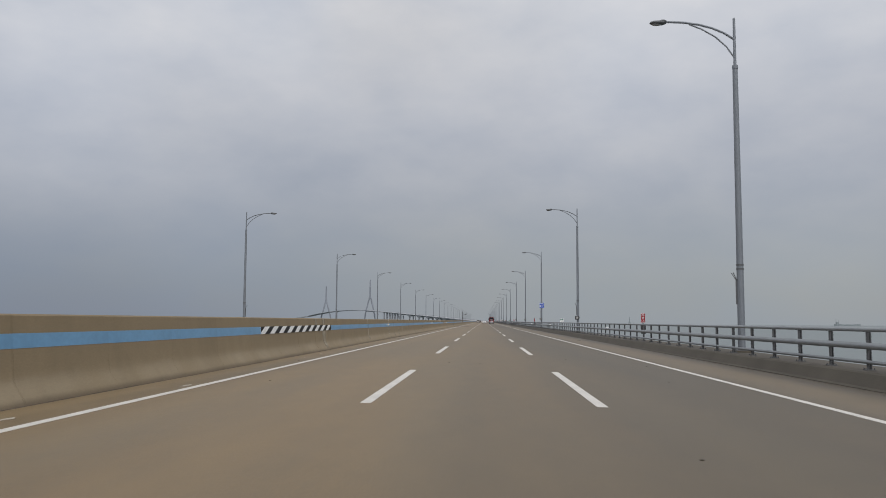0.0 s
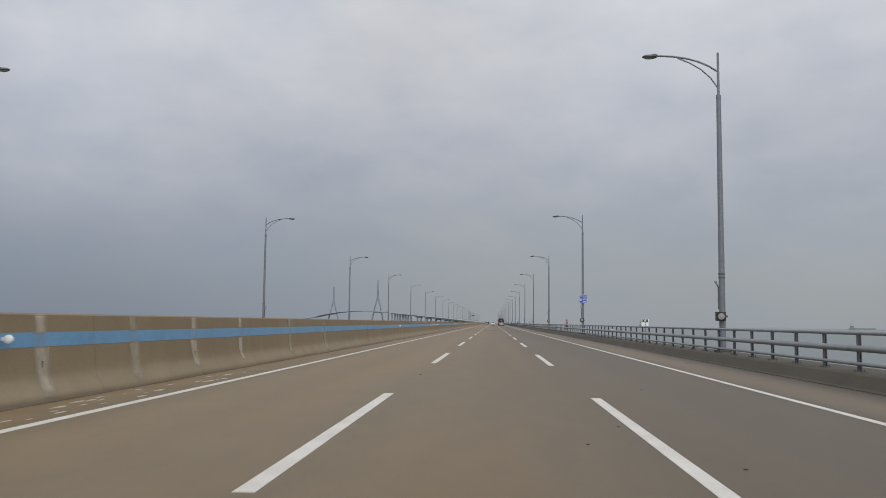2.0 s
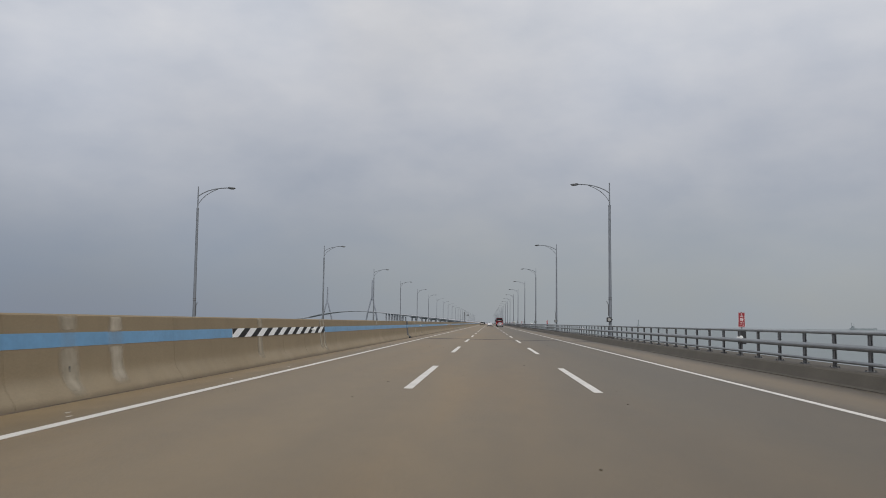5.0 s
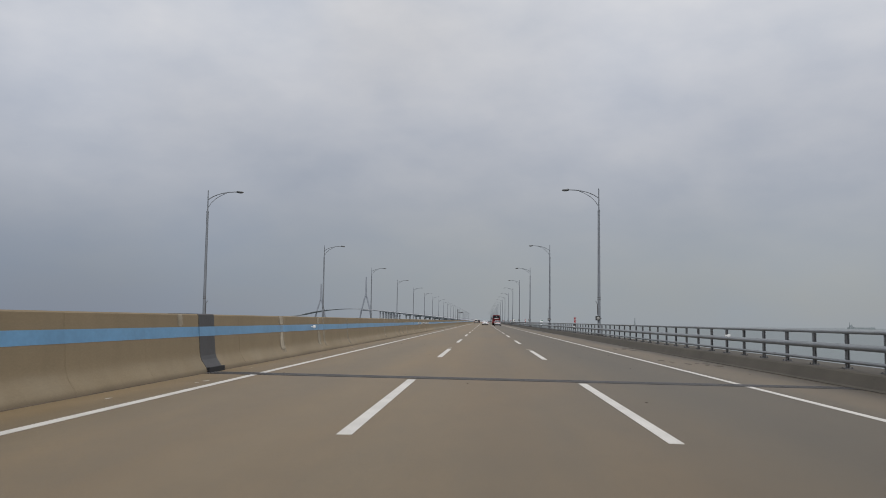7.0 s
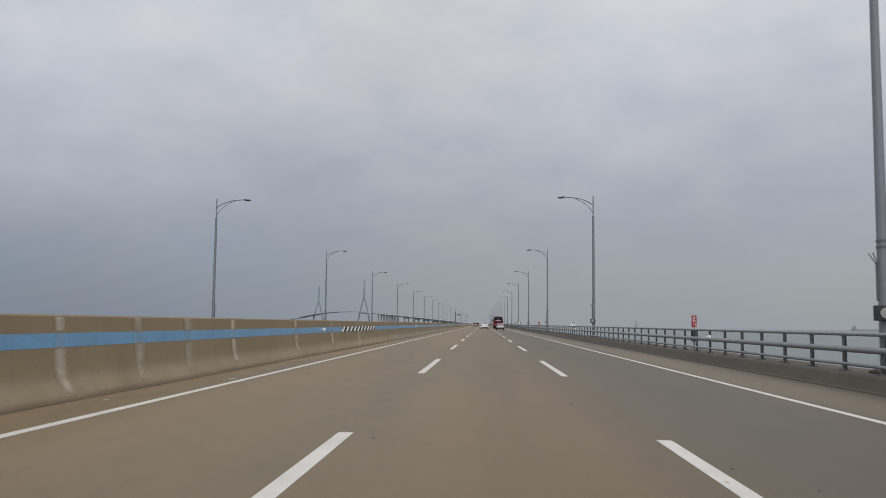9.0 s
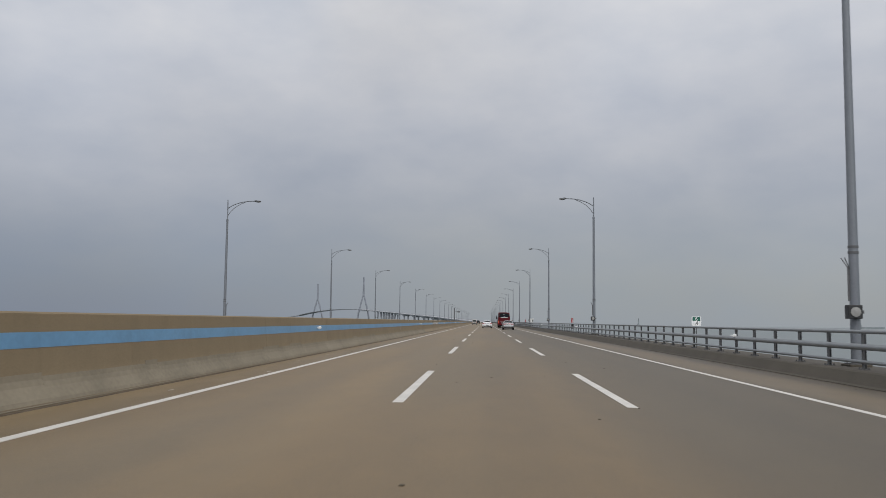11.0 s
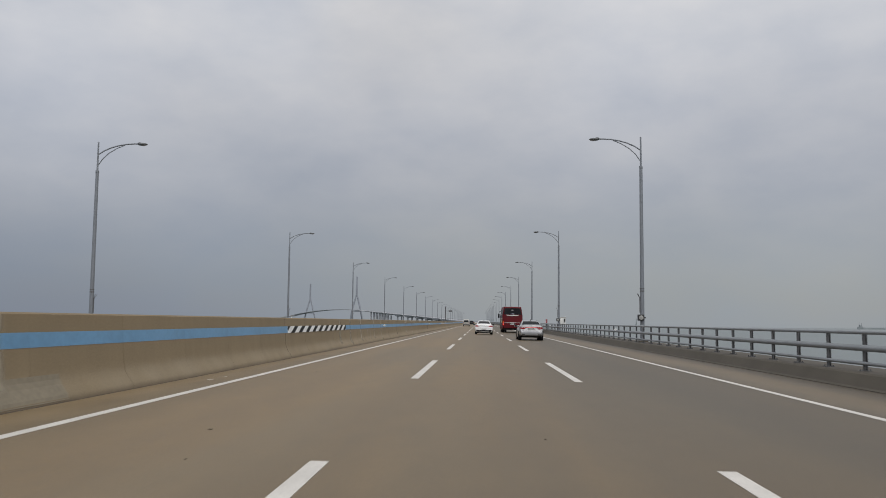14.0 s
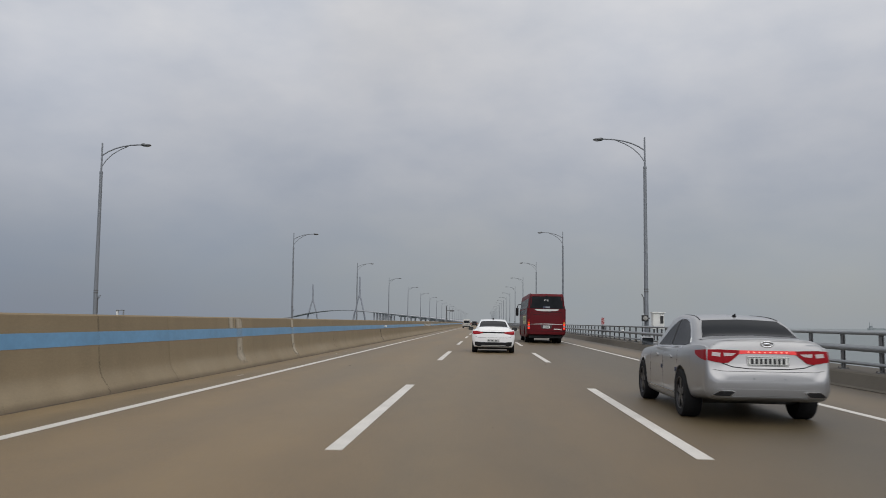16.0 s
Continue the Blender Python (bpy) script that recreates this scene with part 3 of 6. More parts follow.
cover = part("barrier_cover", bm, JOINT_STEEL, joint, "dark steel cover plate round the barrier")
cover.location = (CENTRE_X, 0, 0)
bm = fresh()
box(bm, 0.60, 0.665, -0.35, 0.76, 0.035, 0.17, 0.012)
part("foot_block", bm, RUBBER, cover, "black rubber block at the foot")
bm = fresh()
band(bm, -0.33, 0.74, proud=0.017)
part("painted_band", bm, BLUE, cover)

# ---- washed streaks and a mortar coat on the barrier ----
def face_sheet(bm, z_low, z_high, edge_low, edge_high, proud, steps=10):
    """A thin ragged sheet on the barrier's face between two edges, given as functions of height."""
    rows = []
    for k in range(steps + 1):
        z = z_low + (z_high - z_low) * k / steps
        rows.append([bm.verts.new((face_x(z) + out, y, z)) for out in (proud, -0.01) for y in (edge_low(z), edge_high(z))])
    for a, b in zip(rows, rows[1:]):
        bm.faces.new((a[0], a[1], b[1], b[0]))
        bm.faces.new((a[2], a[0], b[0], b[2]))
        bm.faces.new((a[1], a[3], b[3], b[1]))
    return bm


def washed_streak(y, width, low=True, high=True):
    """A pale run-off stain down the barrier's face; its cover fades out towards the edges and the foot."""
    bm = fresh()
    cover = bm.verts.layers.float.new("cover")
    drift = dice.uniform(0.0, 0.06)
    foot = dice.uniform(0.08, 0.24) if low else 1.06
    top = BARRIER_TOP - 0.012 if high else 0.86
    phase, sway = dice.uniform(0, 6.28), dice.uniform(0.01, 0.035)
    rows = []
    for k in range(25):
        z = foot + (top - foot) * k / 24
        middle = y + width / 2 + (1.3 - z) * drift + sway * math.sin(phase + 5.0 * z)
        half = width / 1.75 * (0.88 + 0.12 * math.sin(1.7 * phase + 8.0 * z))
        strength = min(1.0, (z - foot) / 0.16) if low else 1.0
        if 0.84 < z < 1.075:
            strength *= 0.16
        row = []
        for across, amount in ((-1.35, 0.0), (-0.8, 0.75), (-0.3, 1.0), (0.3, 1.0), (0.8, 0.75), (1.35, 0.0)):
            v = bm.verts.new((face_x(z) + 0.0065, middle + across * half, z))
            v[cover] = amount * strength
            row.append(v)
        rows.append(row)
    for a, b in zip(rows, rows[1:]):
        for k in range(5):
            bm.faces.new((a[k], a[k + 1], b[k + 1], b[k]))
    wash = part("washed_streak", bm, dice.choice(WASHES), barrier)
    if low and dice.random() < 0.3:
        z = dice.uniform(0.45, 0.7)
        middle = y + width * 0.5
        bm = fresh()
        box(bm, face_x(z) - 0.01, face_x(z) + 0.012, middle, middle + 0.03, z - 0.05, z + 0.05, 0.006)
        part("drain_slit", bm, BLACK, wash)


def stain_material(name, colour, most):
    """Dry pale stain that lets the concrete show through by the sheet's cover and a fine mottling."""
    m = material(name, colour, 0.9, grain=(9, 0.12), stain=(2.5, 0.12))
    nt = m.node_tree
    spread = nt.nodes.new("ShaderNodeAttribute")
    spread.attribute_name = "cover"
    coords = nt.nodes.new("ShaderNodeTexCoord")
    mottled = node_range(nt, node_noise(nt, coords.outputs["Object"], 7.0, 6, (1, 1, 0.35)), 0.3, 0.7, 0.65 * most, most)
    clear = nt.nodes.new("ShaderNodeBsdfTransparent")
    both = nt.nodes.new("ShaderNodeMixShader")
    nt.links.new(node_math(nt, "MULTIPLY", spread.outputs["Fac"], mottled), both.inputs[0])
    nt.links.new(clear.outputs[0], both.inputs[1])
    nt.links.new(nt.nodes["Principled BSDF"].outputs[0], both.inputs[2])
    nt.links.new(both.outputs[0], nt.nodes["Material Output"].inputs[0])
    return m


dice = random.Random(41)
WASHES = [stain_material("washed_concrete", (0.465, 0.405, 0.310), 1.0),
          stain_material("faint_washed_concrete", (0.415, 0.36, 0.27), 0.85)]
for y, width in ((34.6, 0.6), (48.2, 0.4), (58.6, 0.34), (61.8, 0.38), (65.0, 0.36), (68.46, 0.32), (73.9, 0.36), (79.6, 0.36), (91.0, 0.4),
                 (120.2, 0.4), (189.05, 0.46), (195.0, 0.48), (196.1, 0.3), (201.9, 0.3), (216.55, 0.38), (222.9, 0.3), (225.8, 0.4),
                 (228.4, 0.4), (231.8, 0.34), (333.5, 0.25), (336.4, 0.25), (343.1, 0.3), (370.1, 0.46),
                 (373.15, 0.42), (376.75, 0.45), (382.36, 0.36), (385.9, 0.36), (404.1, 0.5), (410.25, 0.36)):
    washed_streak(y, width)
for y, width in ((33.2, 0.38), (163.93, 0.25), (180.3, 0.27), (210.75, 0.3), (327.2, 0.85), (403.5, 0.4)):
    washed_streak(y, width, low=False)
for y, width in ((320.6, 0.28), (379.56, 0.2), (380.58, 0.22)):
    washed_streak(y, width, high=False)
for a, b, count in ((124, 152, 5), (236, 272, 6), (475, 600, 9)):
    for k in range(count):
        washed_streak(dice.uniform(a, b), dice.uniform(0.25, 0.5))
# joints that stand open, and a dirty run below a reflector
JOINT_DIRT = material("joint_dirt", (0.055, 0.046, 0.036), 0.9, grain=(15, 0.2), stain=(2.0, 0.3))
for y in (359.66, 378.13, 390.31, 396.4):
    bm = fresh()
    face_sheet(bm, 0.05, BARRIER_TOP - 0.03, lambda z: y - 0.004 + 0.004 * math.sin(9 * z), lambda z: y + 0.003 + 0.003 * math.sin(7 * z), 0.004, 24)
    bmesh.ops.recalc_face_normals(bm, faces=bm.faces)
    part("open_joint", bm, JOINT_DIRT, barrier, "dark open joint")
bm = fresh()
face_sheet(bm, 0.16, 0.80, lambda z: 434.25 + 0.10 * math.sin(6 * z), lambda z: 434.40 + 0.10 * math.sin(6 * z) + 0.05 * math.sin(11 * z), 0.005, 24)
bmesh.ops.recalc_face_normals(bm, faces=bm.faces)
part("dirt_run", bm, JOINT_DIRT, barrier, "dark run of dirt")
bm = fresh()
y = 268.0
while y < 344:
    length = dice.uniform(0.5, 2.4)
    top = 0.45 + dice.choice((-0.012, 0.0, 0.0, 0.004, 0.008, 0.008, 0.06))
    face_sheet(bm, 0.085, top, lambda z: y, lambda z: y + length, 0.004, 5)
    y += length
bmesh.ops.recalc_face_normals(bm, faces=bm.faces)
part("mortar_coat", bm, material("pale_mortar", (0.245, 0.209, 0.150), 0.9, grain=(12, 0.12), stain=(0.8, 0.16), bump=0.2), barrier,
     "pale mortar coat on the sloping toe")

# ---- curb and guardrail ----
def parapet(name, side, x_curb, x_rail, z_road, label):
    """side 1: falls to the right. The curb carries posts every two metres and three tubes."""
    thing = base(name, pose(x_rail, 0, z_road), label, "guardrail", kind="structure")
    reach = abs(x_rail - x_curb)
    bm = fresh()
    prism(bm, [(side * x, z) for x, z in ((-reach, -0.2), (-reach, 0.015), (-reach + 0.05, 0.05), (-reach + 0.20, 0.30), (-reach + 0.25, 0.33),
                                          (1.02, 0.32), (1.02, -0.5), (-reach, -0.5))], ROAD_START, ROAD_END)
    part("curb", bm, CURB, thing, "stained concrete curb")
    for z, r, flat in ((1.19, 0.048, 0.95), (0.845, 0.077, 0.95), (0.505, 0.043, 0.95)):
        bm = fresh()
        x = -side * (0.10 if z < 1.0 else 0.06)
        tube(bm, [(x, ROAD_START, z), (x, ROAD_END, z)], [r, r], 14, flat)
        part("rail", bm, STEEL, thing, smooth=True)
    bm = fresh()
    s = side
    slab(bm, [(-0.028 * s, -0.06), (-0.012 * s, -0.06), (-0.012 * s, -0.012), (0.02 * s, -0.012), (0.02 * s, -0.06), (0.036 * s, -0.06),
              (0.036 * s, 0.06), (0.02 * s, 0.06), (0.02 * s, 0.012), (-0.012 * s, 0.012), (-0.012 * s, 0.06), (-0.028 * s, 0.06)],
         0.34, 1.17)
    for z in (0.505, 0.845, 1.17):
        box(bm, *sorted((-0.10 * s, 0.0)), -0.03, 0.03, z - 0.025, z + 0.01)
    box(bm, *sorted((-0.10 * s, 0.10 * s)), -0.10, 0.10, 0.322, 0.345)
    for bx in (-0.075, 0.075):
        for by in (-0.075, 0.075):
            tube(bm, [(bx * s, by, 0.34), (bx * s, by, 0.375)], [0.016, 0.016], 6)
    first = part("post", bm, STEEL_DARK, thing)
    first.location.y = POST_FIRST
    for i in range(1, 300):
        shared("post", first, thing, pose(0, POST_FIRST + POST_PITCH * i, 0))
    bm = fresh()
    for i in range(300, int((ROAD_END - POST_FIRST) / POST_PITCH)):
        y = POST_FIRST + POST_PITCH * i
        box(bm, *sorted((-0.028 * s, 0.036 * s)), y - 0.06, y + 0.06, 0.32, 1.17)
    far = part("far_posts", bm, STEEL_DARK, thing)
    far["kind"] = "stuff"
    return thing


parapet("guardrail", 1, CURB_X, RAIL_X, road_z(CURB_X), "grey steel three-tube guardrail on a concrete curb")
parapet("guardrail", -1, -21.6, -22.23, road_z(-21.6), "grey steel guardrail along the far side of the bridge")


# ---- street lamps ----
def street_lamp(m, mirror, label):
    """Tapered pole, thin upper tube, bowed arm with a brace, flat lantern. The arm reaches along -x times mirror."""
    lamp = base("street_lamp", m, label, "street lamp", "street lamps along the bridge")
    s = mirror
    bm = fresh()
    tube(bm, [(0, 0, 0.0), (0, 0, 3.0), (0, 0, 9.75)], [0.125, 0.115, 0.088], 14)
    part("pole", bm, POLE, lamp, smooth=True)
    bm = fresh()
    tube(bm, [(0, 0, 9.70), (0, 0, 9.82)], [0.1, 0.1], 12)
    part("collar", bm, POLE, lamp)
    bm = fresh()
    tube(bm, [(0, 0, 9.8), (0, 0, 11.45)], [0.055, 0.045], 10)
    ball(bm, (0, 0, 11.46), (0.05, 0.05, 0.07), 8, 6)
    part("upper_tube", bm, POLE, lamp, smooth=True)
    bm = fresh()
    tube(bm, [(-s * x, 0, z) for x, z in ((0.0, 10.75), (0.35, 10.98), (0.75, 11.16), (1.2, 11.29), (1.7, 11.37), (2.2, 11.40),
                                          (2.45, 11.39))], [0.04] * 7, 8)
    part("arm", bm, POLE, lamp, smooth=True)
    bm = fresh()
    tube(bm, [(-s * x, 0, z) for x, z in ((0.0, 10.08), (0.28, 10.5), (0.65, 10.85), (1.1, 11.12), (1.55, 11.31))],
         [0.028] * 5, 8)
    part("brace", bm, POLE, lamp, smooth=True)
    bm = fresh()
    ball(bm, (-s * 2.62, 0, 11.37), (0.30, 0.15, 0.085), 14, 8)
    ball(bm, (-s * 2.45, 0, 11.43), (0.14, 0.09, 0.06), 10, 6)
    head = part("lantern", bm, LANTERN, lamp, "dark flat lantern", smooth=True)
    bm = fresh()
    ball(bm, (-s * 2.66, 0, 11.325), (0.2, 0.11, 0.055), 12, 6)
    part("lens", bm, LENS, head, smooth=True)
    bm = fresh()
    for z in (2.72, 2.86):
        tube(bm, [(0, 0, z), (0, 0, z + 0.06)], [0.128, 0.128], 14)
    part("strap", bm, STEEL_DARK, lamp)
    bm = fresh()
    for dy in (-0.11, 0.11):
        tube(bm, [(-s * 0.12, dy * 0.2, 2.35), (-s * 0.26, dy, 2.62)], [0.014, 0.014], 6)
    box(bm, *sorted((-s * 0.155, -s * 0.11)), -0.025, 0.025, 1.55, 2.4, 0.008)
    part("flag_bracket", bm, STEEL_DARK, lamp)
    bm = fresh()
    box(bm, -0.27, 0.27, -0.27, 0.27, -0.09, -0.008, 0.015)
    part("plinth", bm, CURB, lamp, "low concrete plinth")
    bm = fresh()
    box(bm, -0.21, 0.21, -0.21, 0.21, -0.012, 0.02)
    for bx in (-0.16, 0.16):
        for by in (-0.16, 0.16):
            tube(bm, [(bx, by, 0.02), (bx, by, 0.07)], [0.02, 0.02], 6)
    part("base_plate", bm, STEEL_DARK, lamp)
    return lamp


near_z, far_z = road_z(CURB_X) + 0.39, road_z(-21.6) + 0.39
near_lamp = street_lamp(pose(POLE_X, LAMP_FIRST - LAMP_PITCH, near_z), 1, "grey steel street lamp with one bowed arm on the curb")
far_lamp = street_lamp(pose(FAR_POLE_X, LAMP_FIRST - LAMP_PITCH, far_z), -1,
                       "grey steel street lamp across the opposite carriageway")
for n in [-2] + list(range(0, 28)):
    copy_thing(near_lamp, pose(POLE_X, LAMP_FIRST + n * LAMP_PITCH, near_z))
    copy_thing(far_lamp, pose(FAR_POLE_X, LAMP_FIRST + n * LAMP_PITCH, far_z))


# ---- far viaduct and cable-stayed bridge ----
def far_axis(y):
    """x and deck height of the road beyond the straight."""
    k = max(0.0, y - 1500.0)
    if y <= 4522:
        return -k * k / 15050.0, 54.0 * (k / 3022.0) ** 1.9
    f = (y - 4522) / 438.0
    return -607.0 - 412.0 * f, 54.0 + 22.0 * f - 52.0 * f * f


viaduct = base("far_viaduct", pose(0, 0, 0), "long grey concrete viaduct curving towards the main bridge", "bridge",
               kind="structure")
SPAN, SPAN_END = 212.0, 3855.0


def girder_depth(y):
    """Haunched spans: the girder is deepest over each pier."""
    if y > SPAN_END:
        return 3.0 if y < 4300 else 2.2
    f = ((SPAN_END - y) / SPAN) % 1.0
    return 3.0 + 7.0 * abs(2 * f - 1) ** 2.4


bm = fresh()
places = [(*far_axis(y), y) for y in [1500 + 26.5 * i for i in range(131)] + [4955]] + [(-1150.0, 3.0, 4972.0)]
rings = []
for x, z, y in places:
    low = girder_depth(y)
    rings.append([bm.verts.new((x + dx, y, z + dz)) for dx, dz in
                  ((-23.3, 1.0), (-22.9, 1.0), (-22.9, -0.1), (8.9, -0.1), (8.9, 1.0), (9.3, 1.0), (9.3, -0.8), (5.0, -low),
                   (-19.0, -low), (-23.3, -0.8))])
for a, b in zip(rings, rings[1:]):
    for k in range(10):
        bm.faces.new((a[k], a[(k + 1) % 10], b[(k + 1) % 10], b[k]))
bm.faces.new(rings[0])
bm.faces.new(list(reversed(rings[-1])))
part("deck", bm, FAR_CONCRETE, viaduct)
for y in [SPAN_END - SPAN * i for i in range(12)] + [SPAN_END + 55 * i for i in range(1, 7)]:
    x, z = far_axis(y)
    bm = fresh()
    for dx in (-15, 1):
        box(bm, x + dx - 3.0, x + dx + 3.0, y - 2.5, y + 2.5, SEA_Z - 0.9, z - girder_depth(y) + 0.3)
    part("pier", bm, FAR_CONCRETE, viaduct)


def pylon(x, y, top, z_deck):
    """Inverted Y of concrete: two legs that lean together and one mast above."""
    bm = fresh()
    fork = z_deck + (top - z_deck) * 0.45
    for s in (-1, 1):
        tube(bm, [(x + s * 33, y, SEA_Z - 0.9), (x + s * 23, y, z_deck - 6), (x + s * 2.5, y, fork)], [4.6, 4.0, 3.8], 8)
    tube(bm, [(x, y, fork - 6), (x, y, top)], [5.0, 3.4], 8)
    box(bm, x - 23, x + 23, y - 2, y + 2, z_deck - 4, z_deck - 1)
    thing = part("bridge_pylon", bm, PYLON_CONCRETE)
    return tagged(thing, "tall grey inverted-Y pylon of the distant cable-stayed bridge", "bridge pylon", "bridge pylons")


pylon(-611.0, 4522.0, 219.0, 50.0)
pylon(-915.0, 4880.0, 196.0, 40.0)

# ---- things along the bridge ----
def lettering(text, size, mat, parent, m, name="lettering"):
    """Flat writing as a mesh, facing -y, centred on m."""
    curve = bpy.data.curves.new(name, "FONT")
    curve.body, curve.size, curve.extrude = text, size, 0.002
    curve.align_x, curve.align_y = "CENTER", "CENTER"
    holder = new(name, curve)
    mesh = bpy.data.meshes.new_from_object(holder.evaluated_get(bpy.context.evaluated_depsgraph_get()))
    bpy.data.objects.remove(holder)
    mesh.materials.clear()
    mesh.materials.append(mat)
    ob = new(name, mesh)
    ob.parent = parent
    ob.matrix_local = m @ pose(0, 0, 0, 90, 0, 0)
    return ob


def bars(bm, x0, x1, z, height, y, count, gap=0.3):
    """A row of upright blocks standing in for writing that cannot be read."""
    step = (x1 - x0) / count
    for i in range(count):
        a = x0 + i * step
        box(bm, a, a + step * (1 - gap), y - 0.003, y, z, z + height)
    return bm


CURB_TOP = road_z(CURB_X) + 0.33


def beacon(m):
    """Black housing with a round pale lens, strapped to the lamp post."""
    thing = base("warning_beacon", m, "black square beacon with a round grey lens on a lamp post", "beacon",
                 "beacons on the lamp posts")
    bm = fresh()
    box(bm, -0.175, 0.175, -0.16, 0.06, -0.17, 0.17, 0.02)
    part("housing", bm, BLACK, thing)
    bm = fresh()
    tube(bm, [(0, -0.13, 0), (0, -0.185, 0)], [0.12, 0.12], 20)
    ball(bm, (0, -0.18, 0), (0.112, 0.012, 0.112), 16, 8)
    part("lens", bm, BEACON_LENS, thing, "round grey lens", smooth=True)
    bm = fresh()
    box(bm, -0.06, 0.30, 0.06, 0.10, -0.04, 0.04)
    part("bracket", bm, STEEL_DARK, thing)
    return thing


first_beacon = beacon(pose(POLE_X - 0.12, LAMP_FIRST - 0.16, 1.60))
for n in range(1, 12):
    copy_thing(first_beacon, pose(POLE_X - 0.12, LAMP_FIRST + n * LAMP_PITCH - 0.16, 1.60))


def extinguisher_sign(m):
    """Red upright sign above a dark box, on a thin post behind the rail."""
    thing = base("extinguisher_sign", m, "red upright sign with white writing above a dark box", "sign",
                 "red signs on the guardrail")
    bm = fresh()
    box(bm, -0.022, 0.022, 0.0, 0.045, 0.0, 1.48)
    part("post", bm, STEEL_DARK, thing)
    bm = fresh()
    box(bm, -0.115, 0.115, -0.02, 0.0, 0.95, 1.46, 0.006)
    plate = part("panel", bm, SIGN_RED, thing, "red panel")
    bm = fresh()
    for x0, x1, z0, z1 in ((-0.107, 0.107, 1.444, 1.452), (-0.107, 0.107, 0.958, 0.966), (-0.107, -0.101, 0.958, 1.452),
                           (0.101, 0.107, 0.958, 1.452)):
        box(bm, x0, x1, -0.0235, -0.02, z0, z1)
    part("border", bm, SIGN_WHITE, plate)
    for i, glyph in enumerate("소화기"):
        lettering(glyph, 0.15, SIGN_WHITE, plate, pose(0, -0.0225, 1.36 - 0.155 * i))
    bm = fresh()
    box(bm, -0.12, 0.12, -0.12, 0.10, 0.36, 0.80, 0.02)
    part("box", bm, BLACK, thing, "dark extinguisher box")
    bm = fresh()
    box(bm, -0.135, 0.135, -0.135, 0.115, 0.80, 0.835, 0.008)
    part("lid", bm, STEEL_DARK, thing)
    return thing


first_red = extinguisher_sign(pose(8.62, 46.6, CURB_TOP))
for y in (146.7, 246.8, 347.3, 447.4, 547.4):
    copy_thing(first_red, pose(8.62, y, CURB_TOP))


def distance_sign(y, tenths):
    thing = base("distance_marker", pose(8.68, y, CURB_TOP),
                 "green and white distance marker reading 6 ." + tenths + " on a thin post", "sign",
                 "distance markers")
    bm = fresh()
    box(bm, -0.018, 0.018, 0.0, 0.036, 0.0, 1.05)
    part("post", bm, STEEL_DARK, thing)
    corner = [(0.165 + 0.035 * math.cos(a * math.pi / 8), 0.165 + 0.035 * math.sin(a * math.pi / 8)) for a in range(5)]
    outline = corner + [(-x, z) for x, z in reversed(corner)] + [(-x, -z) for x, z in corner] + \
        [(x, -z) for x, z in reversed(corner)]
    bm = fresh()
    prism(bm, [(x, z + 1.11) for x, z in outline], -0.012, 0.0)
    panel = part("panel", bm, SIGN_WHITE, thing, "white rounded panel")
    bm = fresh()
    box(bm, -0.165, 0.165, -0.015, -0.01, 1.125, 1.285)
    part("green_field", bm, SIGN_GREEN, panel)
    lettering("6", 0.235, SIGN_WHITE, panel, pose(0.0, -0.0175, 1.205))
    lettering("." + tenths, 0.235, BLACK, panel, pose(0.0, -0.0145, 1.02))
    return thing


distance_sign(95.7, "2")
distance_sign(295.8, "4")

# blue sign on a lamp post
thing = base("blue_sign", pose(POLE_X + 0.02, LAMP_FIRST + LAMP_PITCH - 0.15, 3.66), "blue sign with white writing on a lamp post",
             "sign")
bm = fresh()
box(bm, -0.35, 0.35, -0.012, 0.012, -0.39, 0.39, 0.005)
panel = part("panel", bm, SIGN_BLUE, thing)
bm = fresh()
for x0, x1, z0, z1 in ((-0.34, 0.34, 0.365, 0.38), (-0.34, 0.34, -0.38, -0.365), (-0.34, -0.325, -0.38, 0.38),
                       (0.325, 0.34, -0.38, 0.38)):
    box(bm, x0, x1, -0.015, -0.012, z0, z1)
box(bm, -0.28, -0.10, -0.015, -0.012, -0.21, 0.02)
bars(bm, -0.29, 0.29, 0.225, 0.085, -0.012, 7, 0.5)
for z in (0.02, -0.14, -0.31):
    bars(bm, -0.03, 0.28, z + 0.01, 0.085, -0.012, 4, 0.5)
part("writing", bm, SIGN_WHITE, panel, "white border and blocks of writing")
bm = fresh()
box(bm, -0.21, -0.17, -0.0165, -0.0145, -0.19, 0.0)
box(bm, -0.21, -0.13, -0.0165, -0.0145, -0.04, -0.005)
part("pictogram", bm, SIGN_BLUE, panel)
bm = fresh()
for z in (-0.2, 0.2):
    box(bm, -0.12, 0.12, 0.012, 0.06, z - 0.03, z + 0.03)
part("bracket", bm, STEEL_DARK, thing)


def reflector(m, label, group):
    """Round white reflector on a short stalk, facing the traffic."""
    thing = base("reflector", m, label, "reflector", group)
    bm = fresh()
    tube(bm, [(0, -0.03, 0), (0, 0.0, 0)], [0.058, 0.062], 16)
    ball(bm, (0, -0.03, 0), (0.05, 0.015, 0.05), 12, 6)
    part("disc", bm, WHITE_FILM, thing, smooth=True)
    bm = fresh()
    tube(bm, [(-0.13, 0.02, 0), (-0.02, 0.02, 0)], [0.016, 0.016], 8)
    box(bm, -0.13, 0.05, 0.0, 0.04, -0.025, 0.025, 0.006)
    part("stalk", bm, WHITE_FILM, thing)
    return thing


